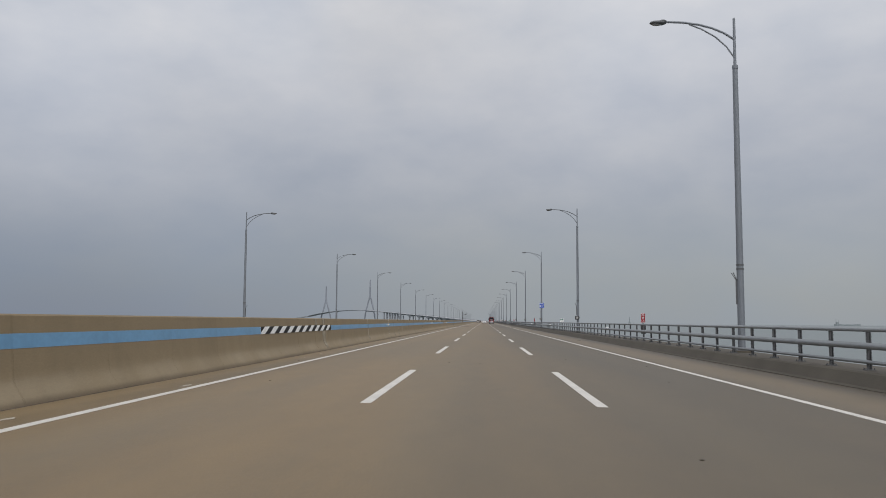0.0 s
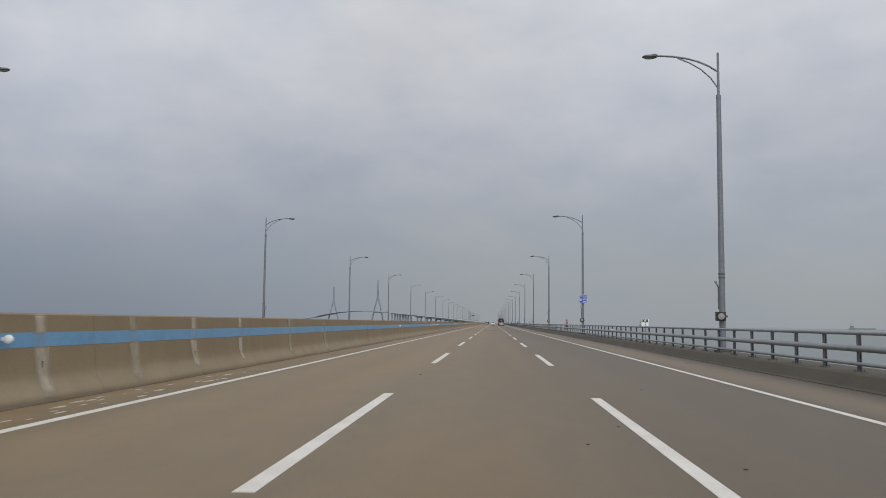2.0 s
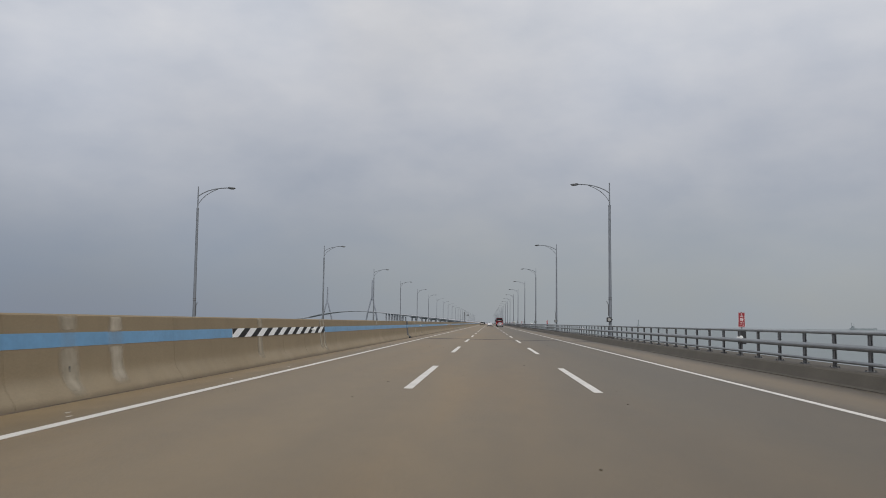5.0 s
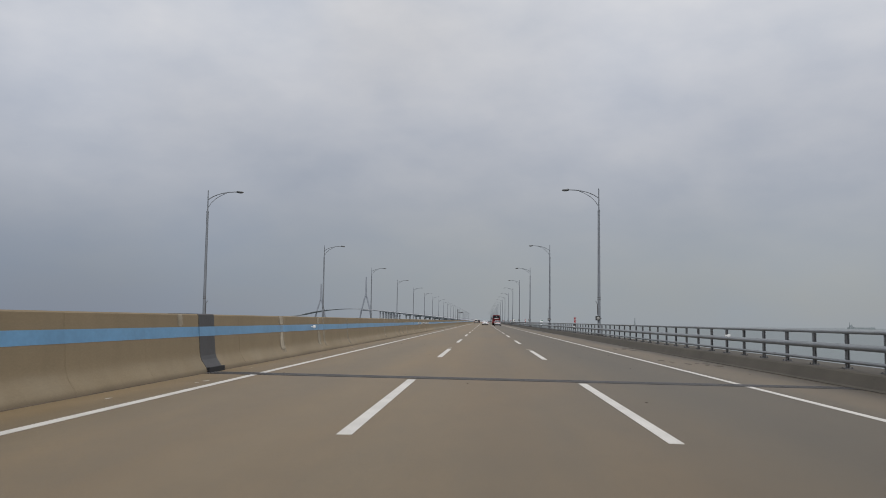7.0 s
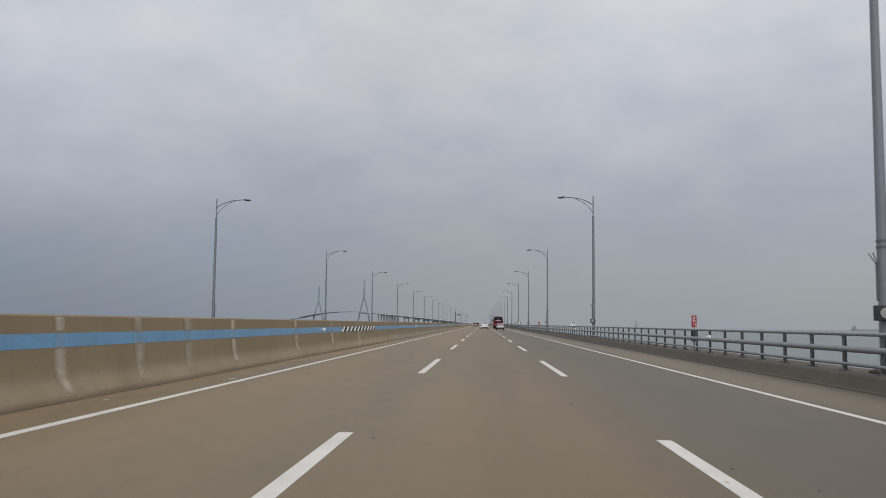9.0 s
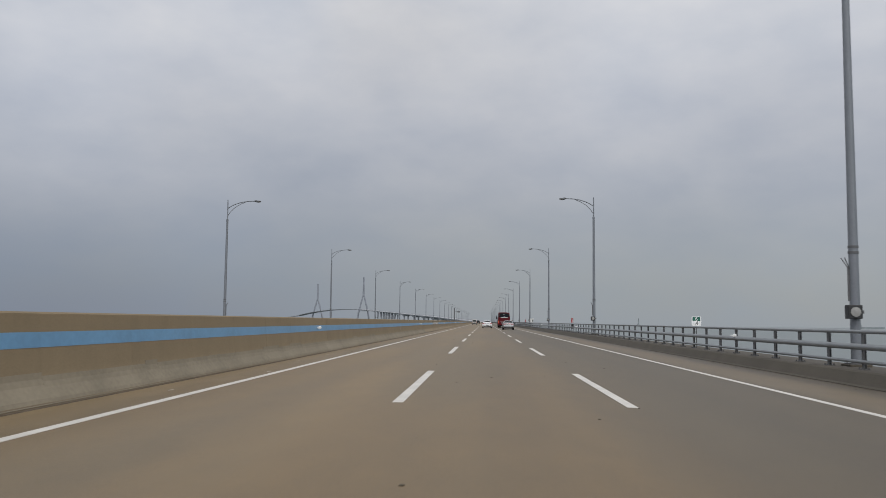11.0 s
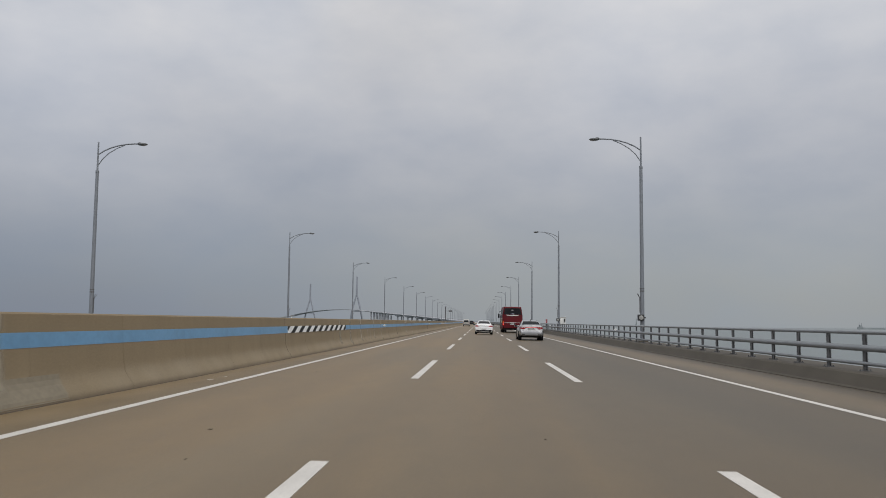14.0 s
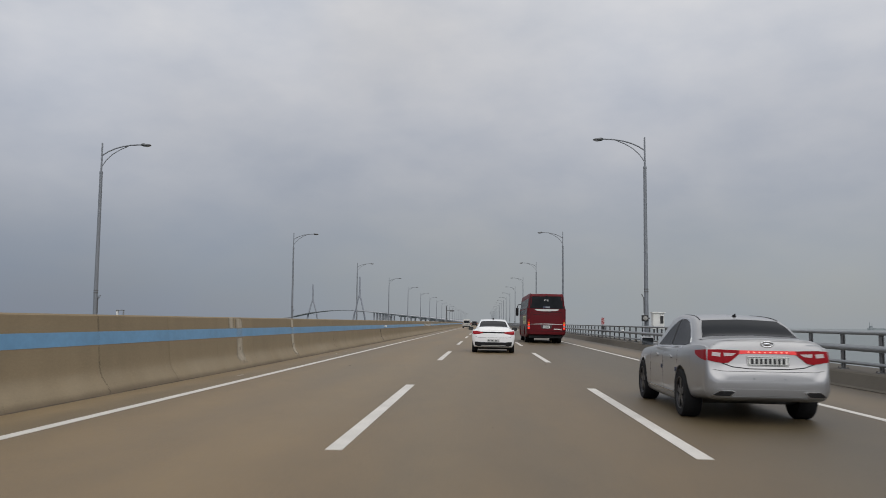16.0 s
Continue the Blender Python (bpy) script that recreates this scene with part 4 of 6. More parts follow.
spots = (9.5, 57.75, 106.2, 146.4, 193.9, 243.8, 289.6, 339.5, 387.3, 436.2, 485.0, 533.0)
first_round = reflector(pose(CENTRE_X + 0.49, spots[0], 0.985), "white round reflector on the blue band of the barrier",
                        "reflectors on the barrier")
second_round = reflector(pose(RAIL_X - 0.15, spots[0] - 1.4, 0.88), "white round reflector on the middle rail",
                         "reflectors on the guardrail")
for y in spots[1:]:
    copy_thing(first_round, pose(CENTRE_X + 0.49, y, 0.985))
    copy_thing(second_round, pose(RAIL_X - 0.15, y - 1.4, 0.88))


def hazard_panel(y0, periods=10, pitch=1.2, lean=0.62):
    """Long white panel with slanting black bars, fixed over the painted band."""
    thing = base("hazard_panel", pose(CENTRE_X, y0, 0), "long black and white striped hazard panel on the barrier",
                 "hazard panel", "hazard panels")
    z0, z1 = 0.850, 1.072
    xa, xb = face_x(z0) + 0.014, face_x(z1) + 0.014
    bm = fresh()
    prism(bm, [(xa - 0.012, z0), (xa, z0), (xb, z1), (xb - 0.012, z1)], 0, periods * pitch)
    part("backing", bm, WHITE_FILM, thing, "white reflective backing")
    length = periods * pitch
    for k in range(-1, periods):
        low = [k * pitch + 0.45, k * pitch + 1.0]
        high = [low[0] + lean, low[1] + lean]
        corners = [(low[0], 0.0), (low[1], 0.0), (high[1], 1.0), (high[0], 1.0)]
        for edge, inside in ((0.0, 1), (length, -1)):
            kept = []
            for (ya, ta), (yb, tb) in zip(corners, corners[1:] + corners[:1]):
                ina, inb = (ya - edge) * inside >= 0, (yb - edge) * inside >= 0
                if ina:
                    kept.append((ya, ta))
                if ina != inb:
                    f = (edge - ya) / (yb - ya)
                    kept.append((edge, ta + (tb - ta) * f))
            corners = kept
        if len(corners) < 3:
            continue
        bm = fresh()
        front = [bm.verts.new((xa + (xb - xa) * t + 0.003, y, z0 + (z1 - z0) * t)) for y, t in corners]
        back = [bm.verts.new((v.co.x - 0.006, v.co.y, v.co.z)) for v in front]
        bm.faces.new(front)
        bm.faces.new(list(reversed(back)))
        for i in range(len(front)):
            j = (i + 1) % len(front)
            bm.faces.new((front[j], front[i], back[i], back[j]))
        part("stripe", bm, BLACK_FILM, thing)
    return thing


for start, pitch in ((25.0, 1.155), (137.0, 1.18), (248.6, 1.18), (360.0, 1.196), (471.6, 1.18)):
    hazard_panel(start, pitch=pitch)


def cabinet(m, label):
    thing = base("roadside_cabinet", m, label, "cabinet")
    bm = fresh()
    box(bm, -0.30, 0.30, -0.22, 0.22, 0.75, 1.60, 0.015)
    part("body", bm, CABINET, thing)
    bm = fresh()
    box(bm, -0.36, 0.36, -0.28, 0.28, 1.60, 1.66, 0.012)
    part("roof", bm, CABINET, thing)
    bm = fresh()
    box(bm, -0.26, 0.04, -0.235, -0.22, 0.80, 1.55, 0.006)
    part("door", bm, CABINET, thing)
    bm = fresh()
    box(bm, 0.09, 0.25, -0.26, -0.22, 1.05, 1.45, 0.01)
    part("meter_box", bm, BLACK, thing, "dark meter box")
    for x in (-0.2, 0.2):
        bm = fresh()
        box(bm, x - 0.04, x + 0.04, -0.04, 0.04, -0.01, 0.76)
        part("leg", bm, STEEL_DARK, thing)
    return thing


cabinet(pose(9.0, LAMP_FIRST + 7 * LAMP_PITCH - 1.6, CURB_TOP), "white metal cabinet on legs beside a lamp post")


def open_stand(m):
    """A broad white post and a thin grey one under a flat top."""
    thing = base("equipment_stand", m, "white and grey open metal stand beside a lamp post", "equipment stand")
    bm = fresh()
    box(bm, -0.24, 0.24, -0.12, 0.12, 1.84, 1.895, 0.01)
    part("top", bm, STEEL, thing)
    for x, half, mat in ((-0.18, 0.06, CABINET), (0.21, 0.028, STEEL)):
        bm = fresh()
        box(bm, x - half, x + half, -0.05, 0.05, -0.01, 1.85, 0.008)
        part("leg", bm, mat, thing)
    return thing


open_stand(pose(-22.9, LAMP_FIRST + 7 * LAMP_PITCH + 3.9, far_z - 0.06))

# dark sign mast across the opposite carriageway
mast = base("sign_mast", pose(-22.9, 893, far_z - 0.06), "tall dark sign mast with a short arm, seen through haze", "sign mast")
bm = fresh()
tube(bm, [(0, 0, 0), (0, 0, 11.0)], [0.45, 0.38], 12)
part("mast", bm, STEEL_DARK, mast, smooth=True)
bm = fresh()
tube(bm, [(0, 0, 8.2), (4.2, 0, 8.4)], [0.16, 0.12], 8)
part("arm", bm, STEEL_DARK, mast)
bm = fresh()
box(bm, 2.2, 4.4, -0.2, 0.1, 7.7, 8.7, 0.05)
part("panel", bm, STEEL_DARK, mast)

SHIP_GREY = material("weathered_ship_paint", (0.25, 0.28, 0.29), 0.6, stain=(0.1, 0.15))

# cargo ship on the horizon
ship = base("cargo_ship", pose(1870, 4480, SEA_Z - 0.5, 0, 0, 84), "grey cargo ship far out on the hazy sea", "ship")
bm = fresh()
slab(bm, [(-9, -62), (9, -62), (11, -50), (11, 44), (7, 58), (0, 66), (-7, 58), (-11, 44), (-11, -50)], 0, 8.0)
slab(bm, [(-10, 40), (10, 40), (7, 58), (0, 65), (-7, 58)], 7.9, 10.5)
slab(bm, [(-8, -61), (8, -61), (10, -48), (-10, -48)], 7.9, 10.0)
part("hull", bm, SHIP_GREY, ship, "grey hull")
for k in range(4):
    bm = fresh()
    box(bm, -8, 8, -42 + 20 * k, -25 + 20 * k, 7.9, 9.2, 0.3)
    part("hatch", bm, SHIP_GREY, ship, "closed cargo hatch")
bm = fresh()
box(bm, -8, 8, 43, 56, 10.4, 17.5, 0.5)
box(bm, -10, 10, 46, 54, 16.5, 20.0, 0.4)
part("wheelhouse", bm, SHIP_GREY, ship)
for y, top in ((44.5, 31.0), (55.5, 36.0)):
    bm = fresh()
    tube(bm, [(0, y, 10.0), (0, y, top)], [1.6, 0.8], 6)
    part("mast", bm, SHIP_GREY, ship)

# light tower standing in the sea
tower = base("light_tower", pose(767, 4538, SEA_Z), "slender grey light tower far out on the hazy sea", "light tower")
bm = fresh()
tube(bm, [(0, 0, -0.9), (0, 0, 11.0), (0, 0, 13.0)], [7.5, 6.5, 5.5], 12)
part("footing", bm, SHIP_GREY, tower)
bm = fresh()
tube(bm, [(0, 0, 12.5), (0, 0, 26.0), (0, 0, 38.0)], [3.6, 2.6, 2.0], 12)
part("shaft", bm, SHIP_GREY, tower)
bm = fresh()
tube(bm, [(0, 0, 37.5), (0, 0, 40.0), (0, 0, 42.0)], [2.8, 2.8, 0.4], 10)
part("lantern", bm, SHIP_GREY, tower)

# leaves and flakes on the road
rnd = random.Random(11)
bm = fresh()
for i in range(230):
    x, y = rnd.uniform(-6.3, 7.5), rnd.uniform(-5, 470)
    r, a = rnd.uniform(0.008, 0.028), rnd.uniform(0, 6.28)
    outline = [(x + r * rnd.uniform(0.5, 1.3) * math.cos(a + k * 1.05), y + r * rnd.uniform(0.5, 1.3) * math.sin(a + k * 1.05))
               for k in range(6)]
    slab(bm, outline, road_z(x) + 0.001, road_z(x) + 0.008)
LITTER = material("dry_litter", (0.06, 0.05, 0.035), 0.9)
tagged(part("road_litter", bm, LITTER), "scattered dark leaves and flakes on the road", "litter", kind="stuff")

rnd = random.Random(5)
bm = fresh()
spans = [(97, 113, 34), (150, 172, 16), (56, 68, 36), (196, 215, 10), (-5, 470, 60)]
for y0, y1, count in spans:
    for i in range(count):
        x, y = rnd.uniform(-6.15, -5.5), rnd.uniform(y0, y1)
        r = rnd.uniform(0.02, 0.11)
        outline = [(x + r * 0.6 * rnd.uniform(0.4, 1.3) * math.cos(k * 0.9), y + r * 2.2 * rnd.uniform(0.4, 1.3) * math.sin(k * 0.9))
                   for k in range(7)]
        slab(bm, outline, road_z(x) + 0.001, road_z(x) + 0.007)
for x, y in ((-1.84, 202.4), (1.77, 202.3)):
    slab(bm, [(x - 0.09, y - 0.05), (x + 0.09, y - 0.05), (x + 0.09, y + 0.05), (x - 0.09, y + 0.05)], road_z(x) + 0.001, road_z(x) + 0.014)
FLAKES = material("pale_paint_flakes", (0.42, 0.38, 0.32), 0.8, grain=(20, 0.15))
tagged(part("verge_flakes", bm, FLAKES), "pale flakes and grit along the median verge", "litter", kind="stuff")

bm = fresh()
for x, y, length in ((6.3, 192.5, 2.6), (6.9, 191.4, 2.2), (6.5, 206.0, 1.4), (7.2, 205.2, 1.8), (7.3, 207.8, 1.2), (6.8, 60.0, 1.6),
                     (6.4, 118.0, 1.2), (7.0, 268.0, 1.8), (6.6, 330.0, 1.4)):
    for k in range(5):
        cx, cy, r = x + rnd.uniform(-0.35, 0.35), y + rnd.uniform(-0.5, 0.5) * length, rnd.uniform(0.05, 0.16)
        outline = [(cx + r * rnd.uniform(0.5, 1.2) * math.cos(j * 0.7), cy + r * 2.6 * rnd.uniform(0.5, 1.2) * math.sin(j * 0.7))
                   for j in range(9)]
        slab(bm, outline, road_z(cx) - 0.003, road_z(cx) + 0.004)
SILT = material("dark_damp_silt", (0.075, 0.06, 0.042), 0.85, grain=(20, 0.2), stain=(3, 0.2))
tagged(part("shoulder_silt", bm, SILT), "dark damp silt patches on the hard shoulder", "stain", kind="stuff")

# ---- vehicles ----
from mathutils.bvhtree import BVHTree

SILVER = material("silver_car_paint", (0.318, 0.322, 0.330), 0.32, 0.60, grain=(600, 0.05), stain=(1.2, 0.04), coat=0.5)
WHITE = material("white_car_paint", (0.80, 0.80, 0.80), 0.35, 0.0, stain=(1.2, 0.03), coat=0.8)
DUSTY_WHITE = material("dusty_white_car_paint", (0.44, 0.43, 0.40), 0.5, stain=(1.2, 0.08))
DARK_PAINT = material("dark_car_paint", (0.03, 0.032, 0.036), 0.3, 0.3, stain=(1.2, 0.08), coat=0.6)
MAROON = material("maroon_bus_paint", (0.100, 0.004, 0.008), 0.5, 0.0, grain=(40, 0.05), stain=(0.9, 0.10))
MAROON.node_tree.nodes["Principled BSDF"].inputs["Specular IOR Level"].default_value = 0.22
MAROON_DUSTY = material("dusty_bus_side", (0.050, 0.030, 0.031), 0.6, 0.0, grain=(25, 0.1), stain=(0.8, 0.16), coat=0.1)
GLASS = material("tinted_glass", (0.024, 0.026, 0.029), 0.07)
BUS_GLASS = material("dusty_bus_glass", (0.020, 0.022, 0.025), 0.25, 0.0, stain=(1.5, 0.25))
for pane in (GLASS, BUS_GLASS):
    pane.node_tree.nodes["Principled BSDF"].inputs["IOR"].default_value = 1.3
    pane.node_tree.nodes["Principled BSDF"].inputs["Specular IOR Level"].default_value = 0.05
DARK_GLASS = material("dark_side_glass", (0.022, 0.023, 0.026), 0.08)
DARK_GLASS.node_tree.nodes["Principled BSDF"].inputs["Specular IOR Level"].default_value = 0.05
DARK_GLASS.node_tree.nodes["Principled BSDF"].inputs["IOR"].default_value = 1.3
TYRE = material("tyre_rubber", (0.016, 0.016, 0.017), 0.85, grain=(30, 0.2), bump=0.2)
RIM = material("dark_alloy", (0.055, 0.055, 0.058), 0.4, 0.7, stain=(8, 0.15))
RIM_STEEL = material("dull_wheel_steel", (0.16, 0.155, 0.15), 0.55, 0.4, stain=(6, 0.2))
TRIM_BLACK = material("black_plastic", (0.02, 0.02, 0.021), 0.55, stain=(8, 0.15))
CHROME = material("chrome_trim", (0.50, 0.51, 0.52), 0.18, 1.0, stain=(9, 0.05))
GARNISH = material("pale_garnish", (0.70, 0.70, 0.68), 0.25, 0.35, stain=(5, 0.06))
PLATE = material("number_plate", (0.74, 0.75, 0.73), 0.45, stain=(7, 0.06))
INK = material("plate_ink", (0.02, 0.02, 0.022), 0.6)
RED_LENS = material("red_lamp_lens", (0.25, 0.004, 0.010), 0.35, stain=(20, 0.12))
for dull in (RED_LENS, TYRE, TRIM_BLACK):
    dull.node_tree.nodes["Principled BSDF"].inputs["Specular IOR Level"].default_value = 0.12
CLEAR_LENS = material("clear_lamp_lens", (0.45, 0.37, 0.37), 0.12, coat=0.5, stain=(25, 0.15))
AMBER_LENS = material("amber_lamp_lens", (0.75, 0.26, 0.03), 0.15, coat=0.5, stain=(20, 0.1))
TAIL_GLOW = glowing("lit_tail_lamp", (1.0, 0.06, 0.02), 1.0, (0.5, 0.02, 0.02))
BRAKE_GLOW = glowing("lit_brake_strip", (1.0, 0.03, 0.02), 0.35, (0.4, 0.015, 0.02))
FAINT_GLOW = glowing("faint_tail_line", (1.0, 0.03, 0.02), 0.12, (0.3, 0.01, 0.015))
BANNER = material("printed_banner", (0.50, 0.47, 0.30), 0.6, grain=(20, 0.05), stain=(1.0, 0.12))
BANNER_INK = material("banner_ink", (0.06, 0.10, 0.035), 0.6)
NOTICE_BLUE = material("faded_blue_print", (0.05, 0.06, 0.10), 0.5, stain=(8, 0.2))
MIRROR = material("mirror_glass", (0.11, 0.118, 0.122), 0.06, 1.0)


def spline(points, per):
    """A smooth line through points, per steps between two."""
    out = []
    n = len(points)
    for i in range(n - 1):
        p0, p1, p2, p3 = (Vector(points[max(i - 1, 0)]), Vector(points[i]), Vector(points[i + 1]),
                          Vector(points[min(i + 2, n - 1)]))
        for k in range(per):
            t = k / per
            out.append(0.5 * (2 * p1 + (p2 - p0) * t + (2 * p0 - 5 * p1 + 4 * p2 - p3) * t * t
                              + (3 * p1 - p0 - 3 * p2 + p3) * t * t * t))
    out.append(Vector(points[-1]))
    return out


def blend(table, y):
    """Row of a table of stations at y, eased between rows."""
    for i, (a, b) in enumerate(zip(table, table[1:])):
        if a[0] <= y <= b[0]:
            h = b[0] - a[0]
            f = (y - a[0]) / h
            out = []
            for k in range(1, len(a)):
                step = (b[k] - a[k]) / h
                ends = []
                for j, there in ((i - 1, i), (i + 1, i + 1)):
                    other = (table[there][k] - table[j][k]) / (table[there][0] - table[j][0]) if j < there and j >= 0 else \
                        (table[j + 1][k] - table[j][k]) / (table[j + 1][0] - table[j][0]) if j >= there and j + 1 < len(table) else step
                    # no overshoot: a level tangent where the slope changes sign
                    ends.append(0.0 if other * step <= 0 else 2 * other * step / (other + step))
                m0, m1 = ends
                out.append((2 * f ** 3 - 3 * f ** 2 + 1) * a[k] + (f ** 3 - 2 * f ** 2 + f) * h * m0
                           + (3 * f ** 2 - 2 * f ** 3) * b[k] + (f ** 3 - f ** 2) * h * m1)
            return out
    return list(table[-1][1:])


def car_shell(table, length, steps=64):
    """A closed body of rings across the length, from a table of stations:
    y, floor z, sill half width, side half width, side z, shoulder half width, shoulder z, glass foot half width,
    roof half width, roof z."""
    bm = fresh()
    ys = sorted(set([row[0] for row in table] + [length * i / steps for i in range(steps + 1)]))
    ys = [y for i, y in enumerate(ys) if i == 0 or y - ys[i - 1] > 0.008]
    rings = []
    for y in ys:
        zb, wl, ws, zs, wb, zk, wg, wr, zr = blend(table, y)
        half = spline([(0, 0, zb), (wl * 0.8, 0, zb), (wl, 0, zb + 0.07), (ws, 0, zs), (wb, 0, zk),
                       (wg, 0, zk + 0.03), (wr, 0, zr - 0.05), (wr * 0.78, 0, zr), (0, 0, zr + 0.02)], 4)
        ring = [(p.x, p.z) for p in half]
        full = ring + [(-x, z) for x, z in reversed(ring[1:-1])]
        rings.append([bm.verts.new((x, y, z)) for x, z in full])
    n = len(rings[0])
    for a, b in zip(rings, rings[1:]):
        for k in range(n):
            bm.faces.new((a[k], a[(k + 1) % n], b[(k + 1) % n], b[k]))
    bm.faces.new(rings[0])
    bm.faces.new(list(reversed(rings[-1])))
    bmesh.ops.recalc_face_normals(bm, faces=bm.faces)
    return bm


def cut_arches(bm, axles, radius, inner, outer):
    """Cuts round wheel arches into a body; returns a new bmesh."""
    mesh = bpy.data.meshes.new("cut")
    bm.to_mesh(mesh)
    bm.free()
    body = new("cut", mesh)
    cutter_bm = fresh()
    for y, z in axles:
        for s in (-1, 1):
            tube(cutter_bm, [(s * inner, y, z), (s * outer, y, z)], [radius, radius], 40)
    bmesh.ops.recalc_face_normals(cutter_bm, faces=cutter_bm.faces)
    cut_mesh = bpy.data.meshes.new("cutter")
    cutter_bm.to_mesh(cut_mesh)
    cutter_bm.free()
    cutter = new("cutter", cut_mesh)
    mod = body.modifiers.new("arches", "BOOLEAN")
    mod.operation, mod.object, mod.solver = "DIFFERENCE", cutter, "EXACT"
    done = bpy.data.meshes.new_from_object(body.evaluated_get(bpy.context.evaluated_depsgraph_get()))
    out = fresh()
    out.from_mesh(done)
    bpy.data.objects.remove(body)
    bpy.data.objects.remove(cutter)
    bpy.data.meshes.remove(done)
    return out


def wrap(tree, outline, way, lift=0.004, thick=0.012, grid=0.07):
    """A thin panel of the given outline laid on a body. way 'rear': outline of (x, z), thrown forward on the body;
    'left' / 'right': (y, z) thrown from that side; 'top': (x, y) thrown down."""
    bm = fresh()
    bm.faces.new([bm.verts.new((a, b, 0)) for a, b in outline])
    for axis in (0, 1):
        low, high = min(p[axis] for p in outline), max(p[axis] for p in outline)
        normal = (1, 0, 0) if axis == 0 else (0, 1, 0)
        at = low + grid
        while at < high - 0.005:
            spot = (at, 0, 0) if axis == 0 else (0, at, 0)
            bmesh.ops.bisect_plane(bm, geom=bm.verts[:] + bm.edges[:] + bm.faces[:], plane_co=spot, plane_no=normal)
            at += grid
    bmesh.ops.triangulate(bm, faces=bm.faces[:])
    placed = {}
    for v in bm.verts:
        a, b = v.co.x, v.co.y
        start, ray = {"rear": ((a, -3, b), (0, 1, 0)), "front": ((a, 20, b), (0, -1, 0)), "left": ((-4, a, b), (1, 0, 0)),
                      "right": ((4, a, b), (-1, 0, 0)), "top": ((a, b, 6), (0, 0, -1))}[way]
        hit, normal, _, _ = tree.ray_cast(Vector(start), Vector(ray))
        if hit is None:
            hit, normal, _, _ = tree.find_nearest(Vector(start) + Vector(ray) * 3)
        placed[v] = (hit, -Vector(ray))
    for v, (hit, normal) in placed.items():
        v.co = hit + normal * lift
    rim = [e for e in bm.edges if len(e.link_faces) == 1]
    made = bmesh.ops.extrude_edge_only(bm, edges=rim)
    back = -placed[next(iter(placed))][1]
    for item in made["geom"]:
        if isinstance(item, bmesh.types.BMVert):
            item.co += back * thick
    return bm


def lathe(bm, profile, x, y, z, sides=28, turn=1):
    """Revolves (radius, x offset) about an axle along x."""
    rings = []
    for r, dx in profile:
        rings.append([bm.verts.new((x + turn * dx, y + r * math.cos(2 * math.pi * k / sides),
                                    z + r * math.sin(2 * math.pi * k / sides))) for k in range(sides)])
    for a, b in zip(rings, rings[1:]):
        for k in range(sides):
            bm.faces.new((a[k], a[(k + 1) % sides], b[(k + 1) % sides], b[k]))
    bm.faces.new(rings[0])
    bm.faces.new(list(reversed(rings[-1])))
    return bm


def wheel(parent, x, y, radius, width, side, rim_mat, spokes=5, name="wheel"):
    """Tyre with a sub-part rim. side 1: outer face towards +x."""
    inner = radius * 0.68
    bm = fresh()
    lathe(bm, [(inner * 0.5, -width / 2), (inner, -width / 2), (radius * 0.93, -width / 2), (radius, -width / 2 + 0.03),
               (radius, width / 2 - 0.03), (radius * 0.93, width / 2), (inner, width / 2 - 0.01), (inner * 0.98, width / 2 - 0.05),
               (inner * 0.5, width / 2 - 0.06)], x, y, radius, 32, side)
    tyre = part(name, bm, TYRE, parent, "black rubber tyre", smooth=True)
    bm = fresh()
    lathe(bm, [(inner * 0.99, width / 2 - 0.05), (inner * 0.99, width / 2 - 0.005), (inner * 0.92, width / 2 - 0.01),
               (inner * 0.9, width / 2 - 0.05)], x, y, radius, 32, side)
    lathe(bm, [(0.07, width / 2 - 0.07), (0.07, width / 2 - 0.02), (0.03, width / 2 - 0.012)], x, y, radius, 16, side)
    for k in range(spokes):
        a = 2 * math.pi * k / spokes + 0.3
        radial, cross = Vector((0, math.cos(a), math.sin(a))), Vector((0, -math.sin(a), math.cos(a)))
        o = Vector((x + side * (width / 2 - 0.02), y, radius))
        quad = [o + radial * 0.05 + cross * 0.035, o + radial * 0.05 - cross * 0.035,
                o + radial * inner * 0.95 - cross * 0.055, o + radial * inner * 0.95 + cross * 0.055]
        front = [bm.verts.new(p) for p in quad]
        rear = [bm.verts.new(p - Vector((side * 0.03, 0, 0))) for p in quad]
        bm.faces.new(front)
        bm.faces.new(list(reversed(rear)))
        for i in range(4):
            j = (i + 1) % 4
            bm.faces.new((front[j], front[i], rear[i], rear[j]))
    part("rim", bm, rim_mat, tyre, "spoked wheel rim")
    return tyre


def mirrored(outline):
    return [(-a, b) for a, b in reversed(outline)]


